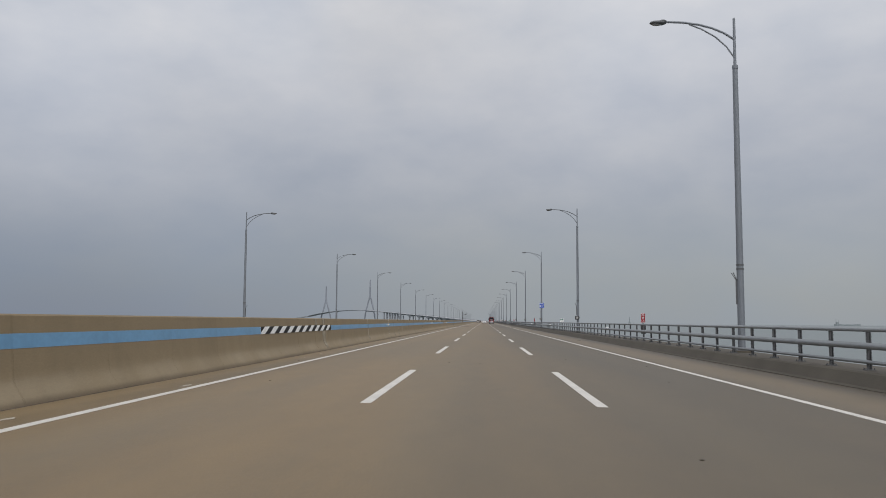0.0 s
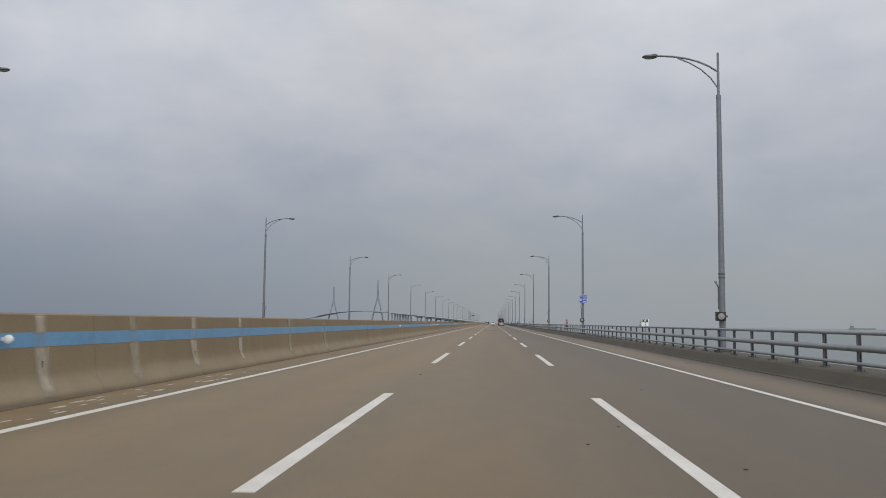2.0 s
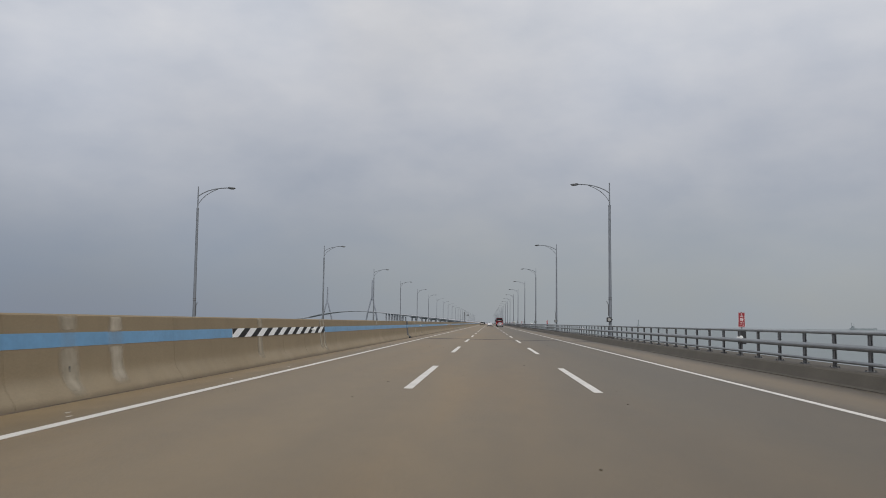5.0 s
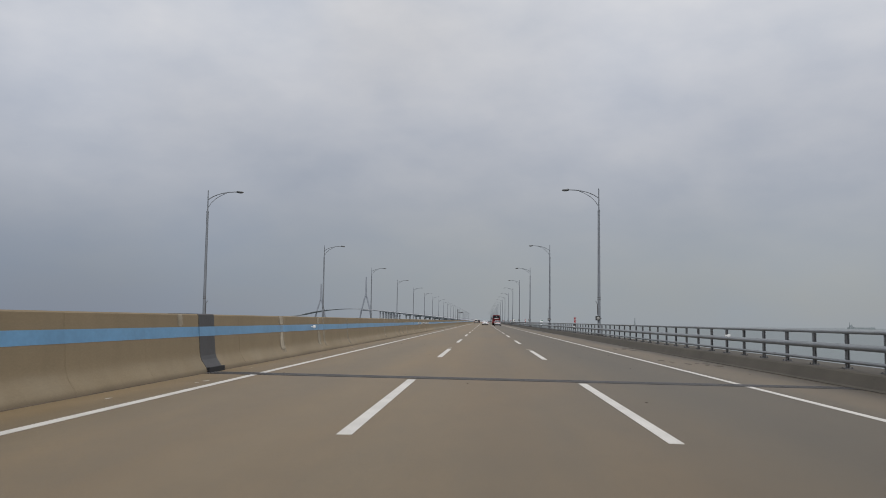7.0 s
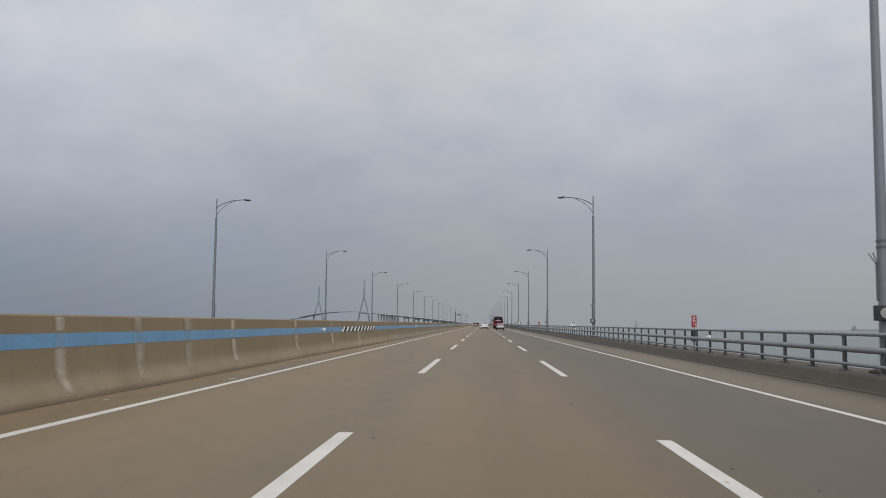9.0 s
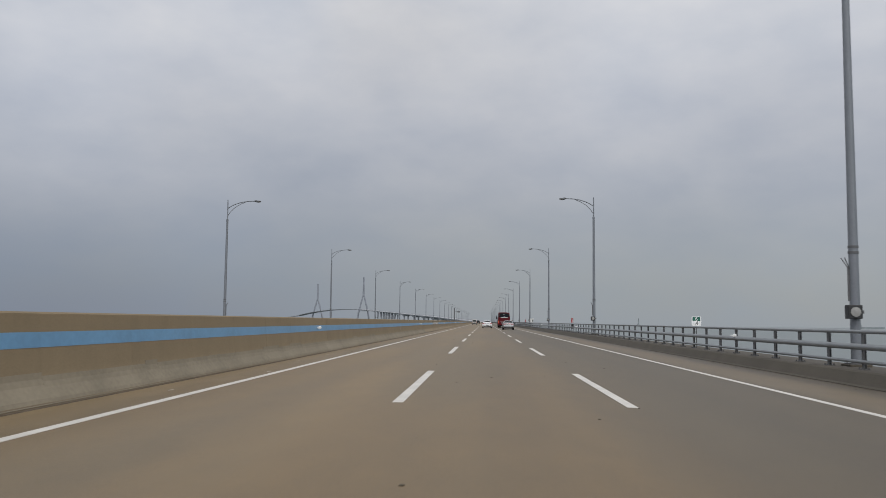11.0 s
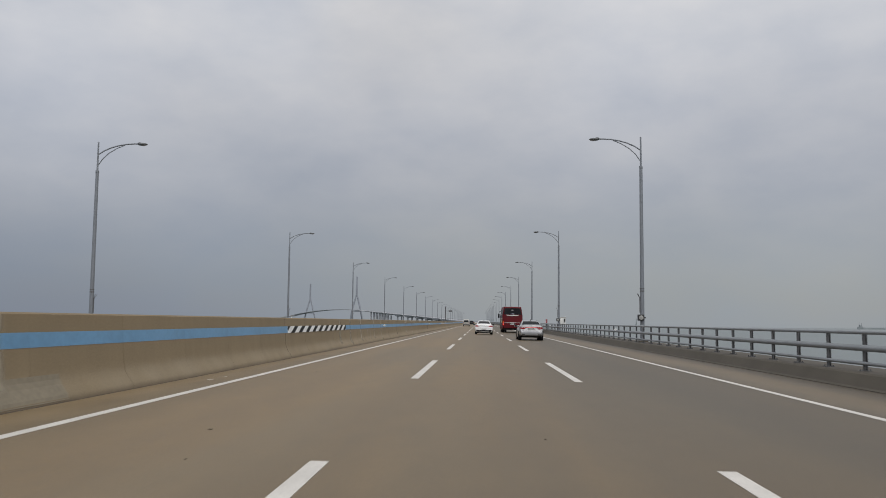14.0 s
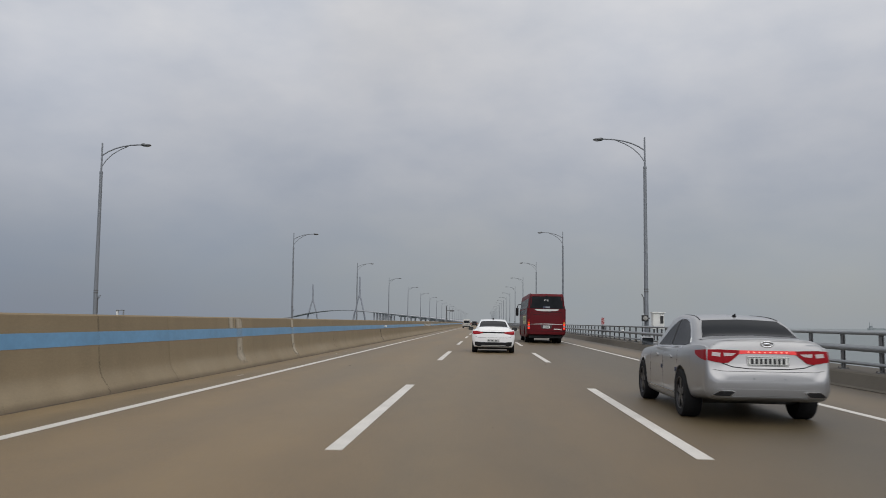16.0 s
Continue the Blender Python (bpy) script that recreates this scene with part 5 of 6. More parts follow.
def plate(parent, tree, x0, x1, z0, z1, blocks=8):
    """Pale plate with plain dark bars."""
    tree_y = min(skin(tree, x, z) for x in (x0, 0, x1) for z in (z0, z1)) + 0.014
    bm = fresh()
    box(bm, x0, x1, tree_y - 0.022, tree_y + 0.02, z0, z1, 0.003)
    thing = part("number_plate", bm, PLATE, parent, "pale plate with dark bars")
    bm = fresh()
    h = z1 - z0
    bars(bm, x0 + 0.04, x1 - 0.03, z0 + h * 0.2, h * 0.6, tree_y - 0.0225, blocks, 0.38)
    for a, b, c, d in ((x0 + 0.008, x1 - 0.008, z1 - 0.014, z1 - 0.008), (x0 + 0.008, x1 - 0.008, z0 + 0.008, z0 + 0.014),
                       (x0 + 0.008, x0 + 0.014, z0 + 0.008, z1 - 0.008), (x1 - 0.014, x1 - 0.008, z0 + 0.008, z1 - 0.008)):
        box(bm, a, b, tree_y - 0.0255, tree_y - 0.02, c, d)
    part("bars", bm, INK, thing)
    return thing


def door_mirror(parent, s, x, y, z, mat):
    bm = fresh()
    box(bm, *sorted((s * (x + 0.02), s * (x + 0.24))), y - 0.015, y + 0.11, z - 0.07, z + 0.07, 0.035)
    box(bm, *sorted((s * (x - 0.05), s * (x + 0.05))), y, y + 0.06, z - 0.06, z - 0.02, 0.008)
    shell = part("door_mirror", bm, mat, parent, smooth=True)
    bm = fresh()
    slab(bm, [(s * (x + 0.13) + a, b) for a, b in ((-0.09, -0.04), (-0.075, -0.055), (0.075, -0.055), (0.09, -0.04), (0.09, 0.04),
                                              (0.075, 0.055), (-0.075, 0.055), (-0.09, 0.04))], 0, 0.004)
    for v in bm.verts:
        v.co = Vector((v.co.x, y - 0.016 - v.co.z, z + v.co.y))
    part("mirror_glass", bm, MIRROR, shell)
    return shell


def skin(tree, x, z):
    """y of a body's tail at x, z."""
    return tree.ray_cast(Vector((x, -3, z)), Vector((0, 1, 0)))[0].y


def ellipse_ring(bm, x, y, z, a, b, r, n=24):
    pts = [(x + a * math.cos(2 * math.pi * k / n), y, z + b * math.sin(2 * math.pi * k / n)) for k in range(n + 1)]
    tube(bm, pts, [r] * (n + 1), 6)
    return bm


LEAN = math.degrees(math.atan(CROSS_FALL))


# silver saloon
def silver_saloon(x, y):
    car = base("silver_sedan", pose(x, y, road_z(x), 0, LEAN, 0), "silver saloon car with tinted glass and lit brake strip", "car")
    table = [
        (0.000, 0.405, 0.70, 0.755, 0.545, 0.750, 0.555, 0.720, 0.62, 0.640),
        (0.012, 0.380, 0.755, 0.805, 0.55, 0.800, 0.585, 0.765, 0.67, 0.685),
        (0.030, 0.360, 0.79, 0.840, 0.555, 0.832, 0.62, 0.800, 0.71, 0.720),
        (0.050, 0.346, 0.81, 0.870, 0.56, 0.855, 0.66, 0.820, 0.74, 0.745),
        (0.065, 0.342, 0.82, 0.885, 0.57, 0.868, 0.72, 0.828, 0.755, 0.800),
        (0.078, 0.335, 0.825, 0.893, 0.575, 0.876, 0.80, 0.832, 0.765, 0.900),
        (0.092, 0.330, 0.83, 0.900, 0.58, 0.880, 0.89, 0.835, 0.775, 1.000),
        (0.108, 0.325, 0.832, 0.906, 0.585, 0.885, 0.94, 0.838, 0.78, 1.060),
        (0.135, 0.318, 0.835, 0.912, 0.60, 0.890, 0.97, 0.840, 0.78, 1.100),
        (0.20, 0.33, 0.82, 0.92, 0.62, 0.895, 0.985, 0.84, 0.775, 1.115),
        (0.45, 0.31, 0.84, 0.93, 0.64, 0.905, 0.995, 0.83, 0.765, 1.125),
        (0.78, 0.28, 0.85, 0.93, 0.65, 0.908, 0.985, 0.81, 0.735, 1.145),
        (1.10, 0.20, 0.86, 0.93, 0.65, 0.905, 0.968, 0.80, 0.69, 1.29),
        (1.45, 0.19, 0.87, 0.93, 0.65, 0.905, 0.95, 0.795, 0.64, 1.41),
        (1.90, 0.18, 0.87, 0.93, 0.64, 0.905, 0.935, 0.795, 0.61, 1.455),
        (2.40, 0.18, 0.87, 0.93, 0.63, 0.905, 0.925, 0.795, 0.605, 1.47),
        (2.80, 0.18, 0.87, 0.93, 0.62, 0.905, 0.915, 0.795, 0.62, 1.43),
        (3.20, 0.18, 0.87, 0.93, 0.61, 0.905, 0.905, 0.80, 0.68, 1.23),
        (3.60, 0.19, 0.86, 0.93, 0.60, 0.90, 0.885, 0.82, 0.74, 1.02),
        (4.10, 0.21, 0.85, 0.925, 0.58, 0.885, 0.84, 0.80, 0.68, 0.95),
        (4.55, 0.24, 0.80, 0.89, 0.55, 0.83, 0.76, 0.74, 0.60, 0.84),
        (4.80, 0.28, 0.66, 0.76, 0.52, 0.70, 0.66, 0.62, 0.50, 0.72),
        (4.91, 0.40, 0.45, 0.52, 0.50, 0.48, 0.56, 0.42, 0.34, 0.60)]
    table = [(r[0], r[1], min(r[2] + 0.05, r[3] - 0.025) * 0.965, r[3] * 0.965, r[4], r[5] * 0.965, r[6], r[7] * 0.97, r[8] * 0.97,
              r[9] if r[9] < 1.2 else 1.2 + (r[9] - 1.2) * 0.93) for r in table]
    # the tail draws in towards the back
    draw_in = lambda y: 1.0 - 0.085 * max(0.0, min(1.0, (0.95 - y) / 0.75))
    table = [(r[0], r[1], r[2] * draw_in(r[0]), r[3] * draw_in(r[0]), r[4], r[5] * draw_in(r[0]), r[6], r[7] * draw_in(r[0]),
              r[8] * draw_in(r[0]), r[9]) for r in table]
    shell = car_shell(table, 4.91)
    shell = cut_arches(shell, [(1.10, 0.335), (3.945, 0.335)], 0.385, 0.66, 1.2)
    tree = BVHTree.FromBMesh(shell)
    body = part("body", shell, SILVER, car, "silver metallic body", smooth=True)
    # tinted glass
    rear_glass = [(-0.665, 0.76), (0.665, 0.76), (0.60, 1.06), (0.53, 1.31), (-0.53, 1.31), (-0.60, 1.06)]
    part("rear_window", wrap(tree, rear_glass, "top"), GLASS, car, smooth=True)
    part("windscreen", wrap(tree, [(-0.52, 2.78), (0.52, 2.78), (0.66, 3.45), (-0.66, 3.45)], "top"), GLASS, car, smooth=True)
    front_side = [(2.28, 0.985), (3.18, 0.965), (3.02, 1.06), (2.70, 1.24), (2.40, 1.345), (2.30, 1.37)]
    rear_side = [(1.10, 1.03), (1.30, 1.005), (2.20, 0.985), (2.22, 1.375), (1.95, 1.38), (1.62, 1.33), (1.33, 1.22), (1.14, 1.10)]
    for side in ("left", "right"):
        part("front_window", wrap(tree, front_side, side), DARK_GLASS, car, smooth=True)
        part("back_window", wrap(tree, rear_side, side), DARK_GLASS, car, smooth=True)
        part("pillar_cover", wrap(tree, [(2.215, 0.99), (2.285, 0.99), (2.305, 1.375), (2.215, 1.378)], side, 0.005), TRIM_BLACK, car)
        rail = [(3.18, 0.965), (2.70, 1.245), (2.40, 1.352), (2.22, 1.383), (1.95, 1.388), (1.62, 1.338), (1.33, 1.228), (1.12, 1.10), (1.08, 1.03)]
        outer = [(y0 + (0.006 if y0 > 2.3 else -0.016 if y0 < 1.3 else 0.0), z0 + 0.016) for y0, z0 in rail]
        part("window_trim", wrap(tree, rail + outer[::-1], side, 0.007), CHROME, car, "chrome window surround")
        sill = [(1.06, 0.965), (3.28, 0.935), (3.28, 0.953), (1.06, 0.985)]
        part("window_trim", wrap(tree, sill, side, 0.008), CHROME, car, "chrome window strip")
        for y0 in (1.28, 2.24, 3.22):
            seam = [(y0, 0.30), (y0 + 0.008, 0.30), (y0 + 0.05, 0.93), (y0 + 0.042, 0.93)]
            part("door_seam", wrap(tree, seam, side, 0.0015), TRIM_BLACK, car)
        strip = [(1.56, 0.30), (3.42, 0.30), (3.42, 0.325), (1.56, 0.325)]
        part("sill_strip", wrap(tree, strip, side, 0.008), CHROME, car, "chrome sill strip")
        flap = [(0.66, 0.72), (0.84, 0.72), (0.84, 0.88), (0.66, 0.88)]
        if side == "left":
            part("fuel_flap", wrap(tree, flap, side, 0.003), SILVER, car)
        for y0 in (1.62, 2.60):
            handle = [(y0, 0.815), (y0 + 0.05, 0.80), (y0 + 0.20, 0.80), (y0 + 0.24, 0.815), (y0 + 0.20, 0.845), (y0 + 0.05, 0.845)]
            part("door_handle", wrap(tree, handle, side, 0.022, 0.03), SILVER, car)
    for s in (-1, 1):
        moulding = [(s * 0.560, 1.34), (s * 0.548, 1.34), (s * 0.49, 2.0), (s * 0.485, 2.75), (s * 0.50, 2.75), (s * 0.508, 2.0)]
        part("roof_moulding", wrap(tree, moulding, "top", 0.006), TRIM_BLACK, car)
    part("door_guard", wrap(tree, [(1.36, 0.62), (1.395, 0.62), (1.395, 0.68), (1.36, 0.68)], "left", 0.015, 0.02), NOTICE_BLUE, car,
         "blue foam door guard")
    part("door_guard", wrap(tree, [(2.32, 0.62), (2.355, 0.62), (2.355, 0.68), (2.32, 0.68)], "left", 0.015, 0.02), NOTICE_BLUE, car,
         "blue foam door guard")
    # tail lamps, each with clear windows, and the lit strip between them
    red = [(-0.775, 0.838), (-0.66, 0.815), (-0.57, 0.803), (-0.50, 0.812), (-0.37, 0.918), (-0.36, 0.972), (-0.62, 0.98), (-0.765, 0.976)]
    clear_in = [(-0.56, 0.892), (-0.46, 0.900), (-0.41, 0.932), (-0.57, 0.938)]
    clear_out = [(-0.72, 0.897), (-0.615, 0.886), (-0.605, 0.936), (-0.71, 0.945)]
    for flip in (False, True):
        o = mirrored if flip else list
        lamp = part("tail_lamp", wrap(tree, o(red), "rear", 0.012, 0.03, 0.05), RED_LENS, car, "red tail lamp", smooth=True)
        for patch in (clear_in, clear_out):
            part("clear_lens", wrap(tree, o(patch), "rear", 0.016, 0.02, 0.05), CLEAR_LENS, lamp, "pale clear lens")
        side = "right" if flip else "left"
        wing = [(0.09, 0.832), (0.28, 0.855), (0.44, 0.905), (0.47, 0.955), (0.12, 0.975)]
        part("side_lens", wrap(tree, wing, side, 0.01, 0.03, 0.05), RED_LENS, lamp, smooth=True)
    strip = [(-0.37, 0.922), (-0.25, 0.932), (0.25, 0.932), (0.37, 0.922), (0.36, 0.972), (-0.36, 0.972)]
    bar = part("brake_strip", wrap(tree, strip, "rear", 0.012, 0.02), BRAKE_GLOW, car, "lit red strip between the lamps")
    for k in range(8):
        x0 = -0.245 + 0.07 * k
        cell = [(x0 - 0.009, 0.944), (x0 + 0.009, 0.944), (x0 + 0.009, 0.958), (x0 - 0.009, 0.958)]
        part("led", wrap(tree, cell, "rear", 0.0155, 0.01), glow_led, bar)
    # boot lid edges, plate, badge
    lip = [(-0.60, 0.800), (-0.46, 0.752), (-0.25, 0.732), (0.25, 0.732), (0.46, 0.752), (0.60, 0.800), (0.595, 0.811), (0.455, 0.763),
           (0.25, 0.742), (-0.25, 0.742), (-0.455, 0.763), (-0.595, 0.811)]
    part("boot_seam", wrap(tree, lip, "rear", 0.002), TRIM_BLACK, car)
    for s in (-1, 1):
        gap = [(s * 0.650, 0.975), (s * 0.640, 0.975), (s * 0.695, 1.10), (s * 0.705, 1.10)]
        part("boot_seam", wrap(tree, gap, "rear", 0.0015), TRIM_BLACK, car)
    spoiler = [(-0.70, 1.098), (0.70, 1.098), (0.70, 1.106), (-0.70, 1.106)]
    part("boot_edge", wrap(tree, spoiler, "rear", 0.004), SILVER, car)
    plate(car, tree, -0.265, 0.265, 0.775, 0.895)
    bm = fresh()
    tail = skin(tree, 0, 1.04) - 0.004
    ellipse_ring(bm, 0.0, tail, 1.055, 0.078, 0.036, 0.009)
    ball(bm, (0, tail, 1.055), (0.05, 0.006, 0.02), 16, 8)
    part("badge", bm, CHROME, car, "chrome oval badge")
    part("model_name", wrap(tree, [(0.50, 1.045), (0.66, 1.042), (0.66, 1.054), (0.50, 1.057)], "rear", 0.004), STEEL, car)
    # bumper
    seam = [(-0.77, 0.735), (-0.60, 0.705), (0.60, 0.705), (0.77, 0.735), (0.77, 0.730), (0.60, 0.700), (-0.60, 0.700), (-0.77, 0.730)]
    part("bumper_seam", wrap(tree, seam, "rear", 0.0015), TRIM_BLACK, car)
    crease = [(-0.70, 0.470), (0.70, 0.470), (0.70, 0.480), (-0.70, 0.480)]
    part("bumper_crease", wrap(tree, crease, "rear", 0.004), SILVER, car)
    valance = [(-0.60, 0.358), (0.60, 0.358), (0.60, 0.376), (-0.60, 0.376)]
    part("lower_valance", wrap(tree, valance, "rear", 0.012, 0.02), SILVER, car)
    for s in (-1, 1):
        tip = [(s * -0.735, 0.385), (s * -0.70, 0.375), (s * -0.50, 0.375), (s * -0.44, 0.44), (s * -0.48, 0.455), (s * -0.64, 0.455)]
        tip = [(-a, b) for a, b in tip] if s > 0 else tip
        tip = [(s * abs(a), b) for a, b in tip]
        part("exhaust_surround", wrap(tree, tip, "rear", 0.016, 0.04, 0.05), CHROME, car, "chrome exhaust surround")
        mid = (sum(a for a, b in tip) / 6, sum(b for a, b in tip) / 6)
        inner = [(mid[0] + (a - mid[0]) * 0.9, mid[1] + (b - mid[1]) * 0.76) for a, b in tip]
        part("exhaust_opening", wrap(tree, inner, "rear", 0.019, 0.02, 0.05), TRIM_BLACK, car)
        part("bumper_reflector", wrap(tree, [(s * 0.20 - 0.012, 0.60), (s * 0.20 + 0.012, 0.60), (s * 0.20 + 0.012, 0.624),
                                             (s * 0.20 - 0.012, 0.624)], "rear", 0.004), STEEL, car)
        door_mirror(car, s, 0.86, 3.02, 1.02, SILVER)
    bm = fresh()
    tube(bm, [(0, 1.60, 1.385), (0, 1.54, 1.43), (0, 1.50, 1.465)], [0.05, 0.03, 0.008], 10)
    part("roof_antenna", bm, TRIM_BLACK, car)
    bm = fresh()
    box(bm, -0.62, 0.62, 1.35, 4.3, 0.25, 0.32, 0.03)
    part("underbody", bm, TRIM_BLACK, car)
    for s in (-1, 1):
        for y0 in (1.10, 3.945):
            wheel(car, s * 0.785, y0, 0.335, 0.25, s, RIM)
    return car


glow_led = glowing("lit_brake_cell", (1.0, 0.35, 0.25), 1.2, (0.6, 0.1, 0.1))
silver_saloon(3.355, 394.0)


# white saloon
def white_saloon(x, y):
    car = base("white_sedan", pose(x, y, road_z(x), 0, LEAN, 0), "white saloon car with a black rear window and lower bumper", "car")
    table = [
        (0.00, 0.36, 0.60, 0.66, 0.56, 0.62, 0.68, 0.57, 0.48, 0.78),
        (0.04, 0.28, 0.74, 0.80, 0.60, 0.78, 0.80, 0.72, 0.60, 0.97),
        (0.10, 0.25, 0.80, 0.865, 0.62, 0.845, 0.86, 0.79, 0.66, 1.07),
        (0.20, 0.24, 0.82, 0.895, 0.64, 0.875, 0.92, 0.80, 0.68, 1.085),
        (0.42, 0.22, 0.82, 0.912, 0.65, 0.885, 0.95, 0.79, 0.68, 1.10),
        (0.80, 0.20, 0.84, 0.912, 0.65, 0.885, 0.95, 0.78, 0.64, 1.22),
        (1.30, 0.18, 0.85, 0.912, 0.65, 0.885, 0.94, 0.775, 0.59, 1.35),
        (1.80, 0.17, 0.85, 0.912, 0.64, 0.885, 0.93, 0.775, 0.57, 1.41),
        (2.30, 0.17, 0.85, 0.912, 0.63, 0.885, 0.92, 0.775, 0.57, 1.42),
        (2.70, 0.17, 0.85, 0.912, 0.62, 0.885, 0.91, 0.775, 0.58, 1.38),
        (3.10, 0.17, 0.85, 0.912, 0.61, 0.885, 0.90, 0.78, 0.64, 1.18),
        (3.50, 0.18, 0.84, 0.912, 0.60, 0.88, 0.88, 0.79, 0.70, 0.98),
        (4.00, 0.20, 0.83, 0.90, 0.57, 0.86, 0.80, 0.76, 0.64, 0.88),
        (4.40, 0.22, 0.74, 0.82, 0.54, 0.78, 0.70, 0.68, 0.54, 0.76),
        (4.65, 0.40, 0.45, 0.50, 0.50, 0.46, 0.55, 0.40, 0.32, 0.60)]
    shell = cut_arches(car_shell(table, 4.65, 50), [(1.02, 0.32), (3.74, 0.32)], 0.37, 0.64, 1.2)
    tree = BVHTree.FromBMesh(shell)
    part("body", shell, WHITE, car, "white painted body", smooth=True)
    part("rear_window", wrap(tree, [(-0.60, 0.40), (0.60, 0.40), (0.575, 0.75), (0.51, 1.15), (0.47, 1.19), (-0.47, 1.19), (-0.51, 1.15), (-0.575, 0.75)], "top"),
         DARK_GLASS, car, smooth=True)
    part("windscreen", wrap(tree, [(-0.52, 2.66), (0.52, 2.66), (0.64, 3.36), (-0.64, 3.36)], "top"), DARK_GLASS, car, smooth=True)
    for side in ("left", "right"):
        part("side_window", wrap(tree, [(1.05, 1.03), (1.3, 1.0), (3.15, 0.965), (2.7, 1.22), (2.3, 1.32), (1.7, 1.32), (1.3, 1.23)],
                                 side), DARK_GLASS, car, smooth=True)
    # joined dark lamp bar with red ends
    part("lamp_bar", wrap(tree, [(-0.80, 0.835), (0.80, 0.835), (0.78, 0.890), (-0.78, 0.890)], "rear", 0.01, 0.02), TRIM_BLACK, car)
    red = [(-0.885, 0.775), (-0.60, 0.795), (-0.44, 0.835), (-0.44, 0.865), (-0.62, 0.910), (-0.875, 0.935)]
    lit = [(-0.86, 0.860), (-0.47, 0.843), (-0.47, 0.861), (-0.86, 0.890)]
    for flip in (False, True):
        o = mirrored if flip else list
        lamp = part("tail_lamp", wrap(tree, o(red), "rear", 0.014, 0.03, 0.05), RED_LENS, car, "red tail lamp", smooth=True)
        part("lit_line", wrap(tree, o(lit), "rear", 0.018, 0.01, 0.05), FAINT_GLOW, lamp)
    crease = [(-0.76, 0.690), (-0.60, 0.640), (0.60, 0.640), (0.76, 0.690), (0.755, 0.697), (0.60, 0.647), (-0.60, 0.647), (-0.755, 0.697)]
    part("boot_crease", wrap(tree, crease, "rear", 0.003), TRIM_BLACK, car)
    part("name_letters", wrap(tree, [(-0.11, 0.905), (0.11, 0.905), (0.11, 0.925), (-0.11, 0.925)], "rear", 0.006), CHROME, car)
    plate(car, tree, -0.26, 0.26, 0.470, 0.580)
    bumper = [(-0.76, 0.33), (-0.62, 0.285), (0.62, 0.285), (0.76, 0.33), (0.78, 0.47), (0.66, 0.475), (0.5, 0.455), (-0.5, 0.455), (-0.66, 0.475), (-0.78, 0.47)]
    part("lower_bumper", wrap(tree, bumper, "rear", 0.012, 0.03), TRIM_BLACK, car, "black lower bumper")
    part("diffuser_trim", wrap(tree, [(-0.52, 0.305), (0.52, 0.305), (0.50, 0.335), (-0.50, 0.335)], "rear", 0.018, 0.02), GARNISH, car)
    bm = fresh()
    box(bm, -0.68, 0.68, 0.30, 4.3, 0.16, 0.28, 0.03)
    part("underbody", bm, TRIM_BLACK, car)
    bm = fresh()
    tube(bm, [(0, 1.62, 1.42), (0, 1.56, 1.46), (0, 1.53, 1.485)], [0.045, 0.03, 0.008], 10)
    part("roof_antenna", bm, TRIM_BLACK, car)
    for s in (-1, 1):
        door_mirror(car, s, 0.86, 2.98, 1.0, TRIM_BLACK)
        for y0 in (1.02, 3.74):
            wheel(car, s * 0.785, y0, 0.32, 0.225, s, RIM)
    return car


white_saloon(0.06, 418.5)


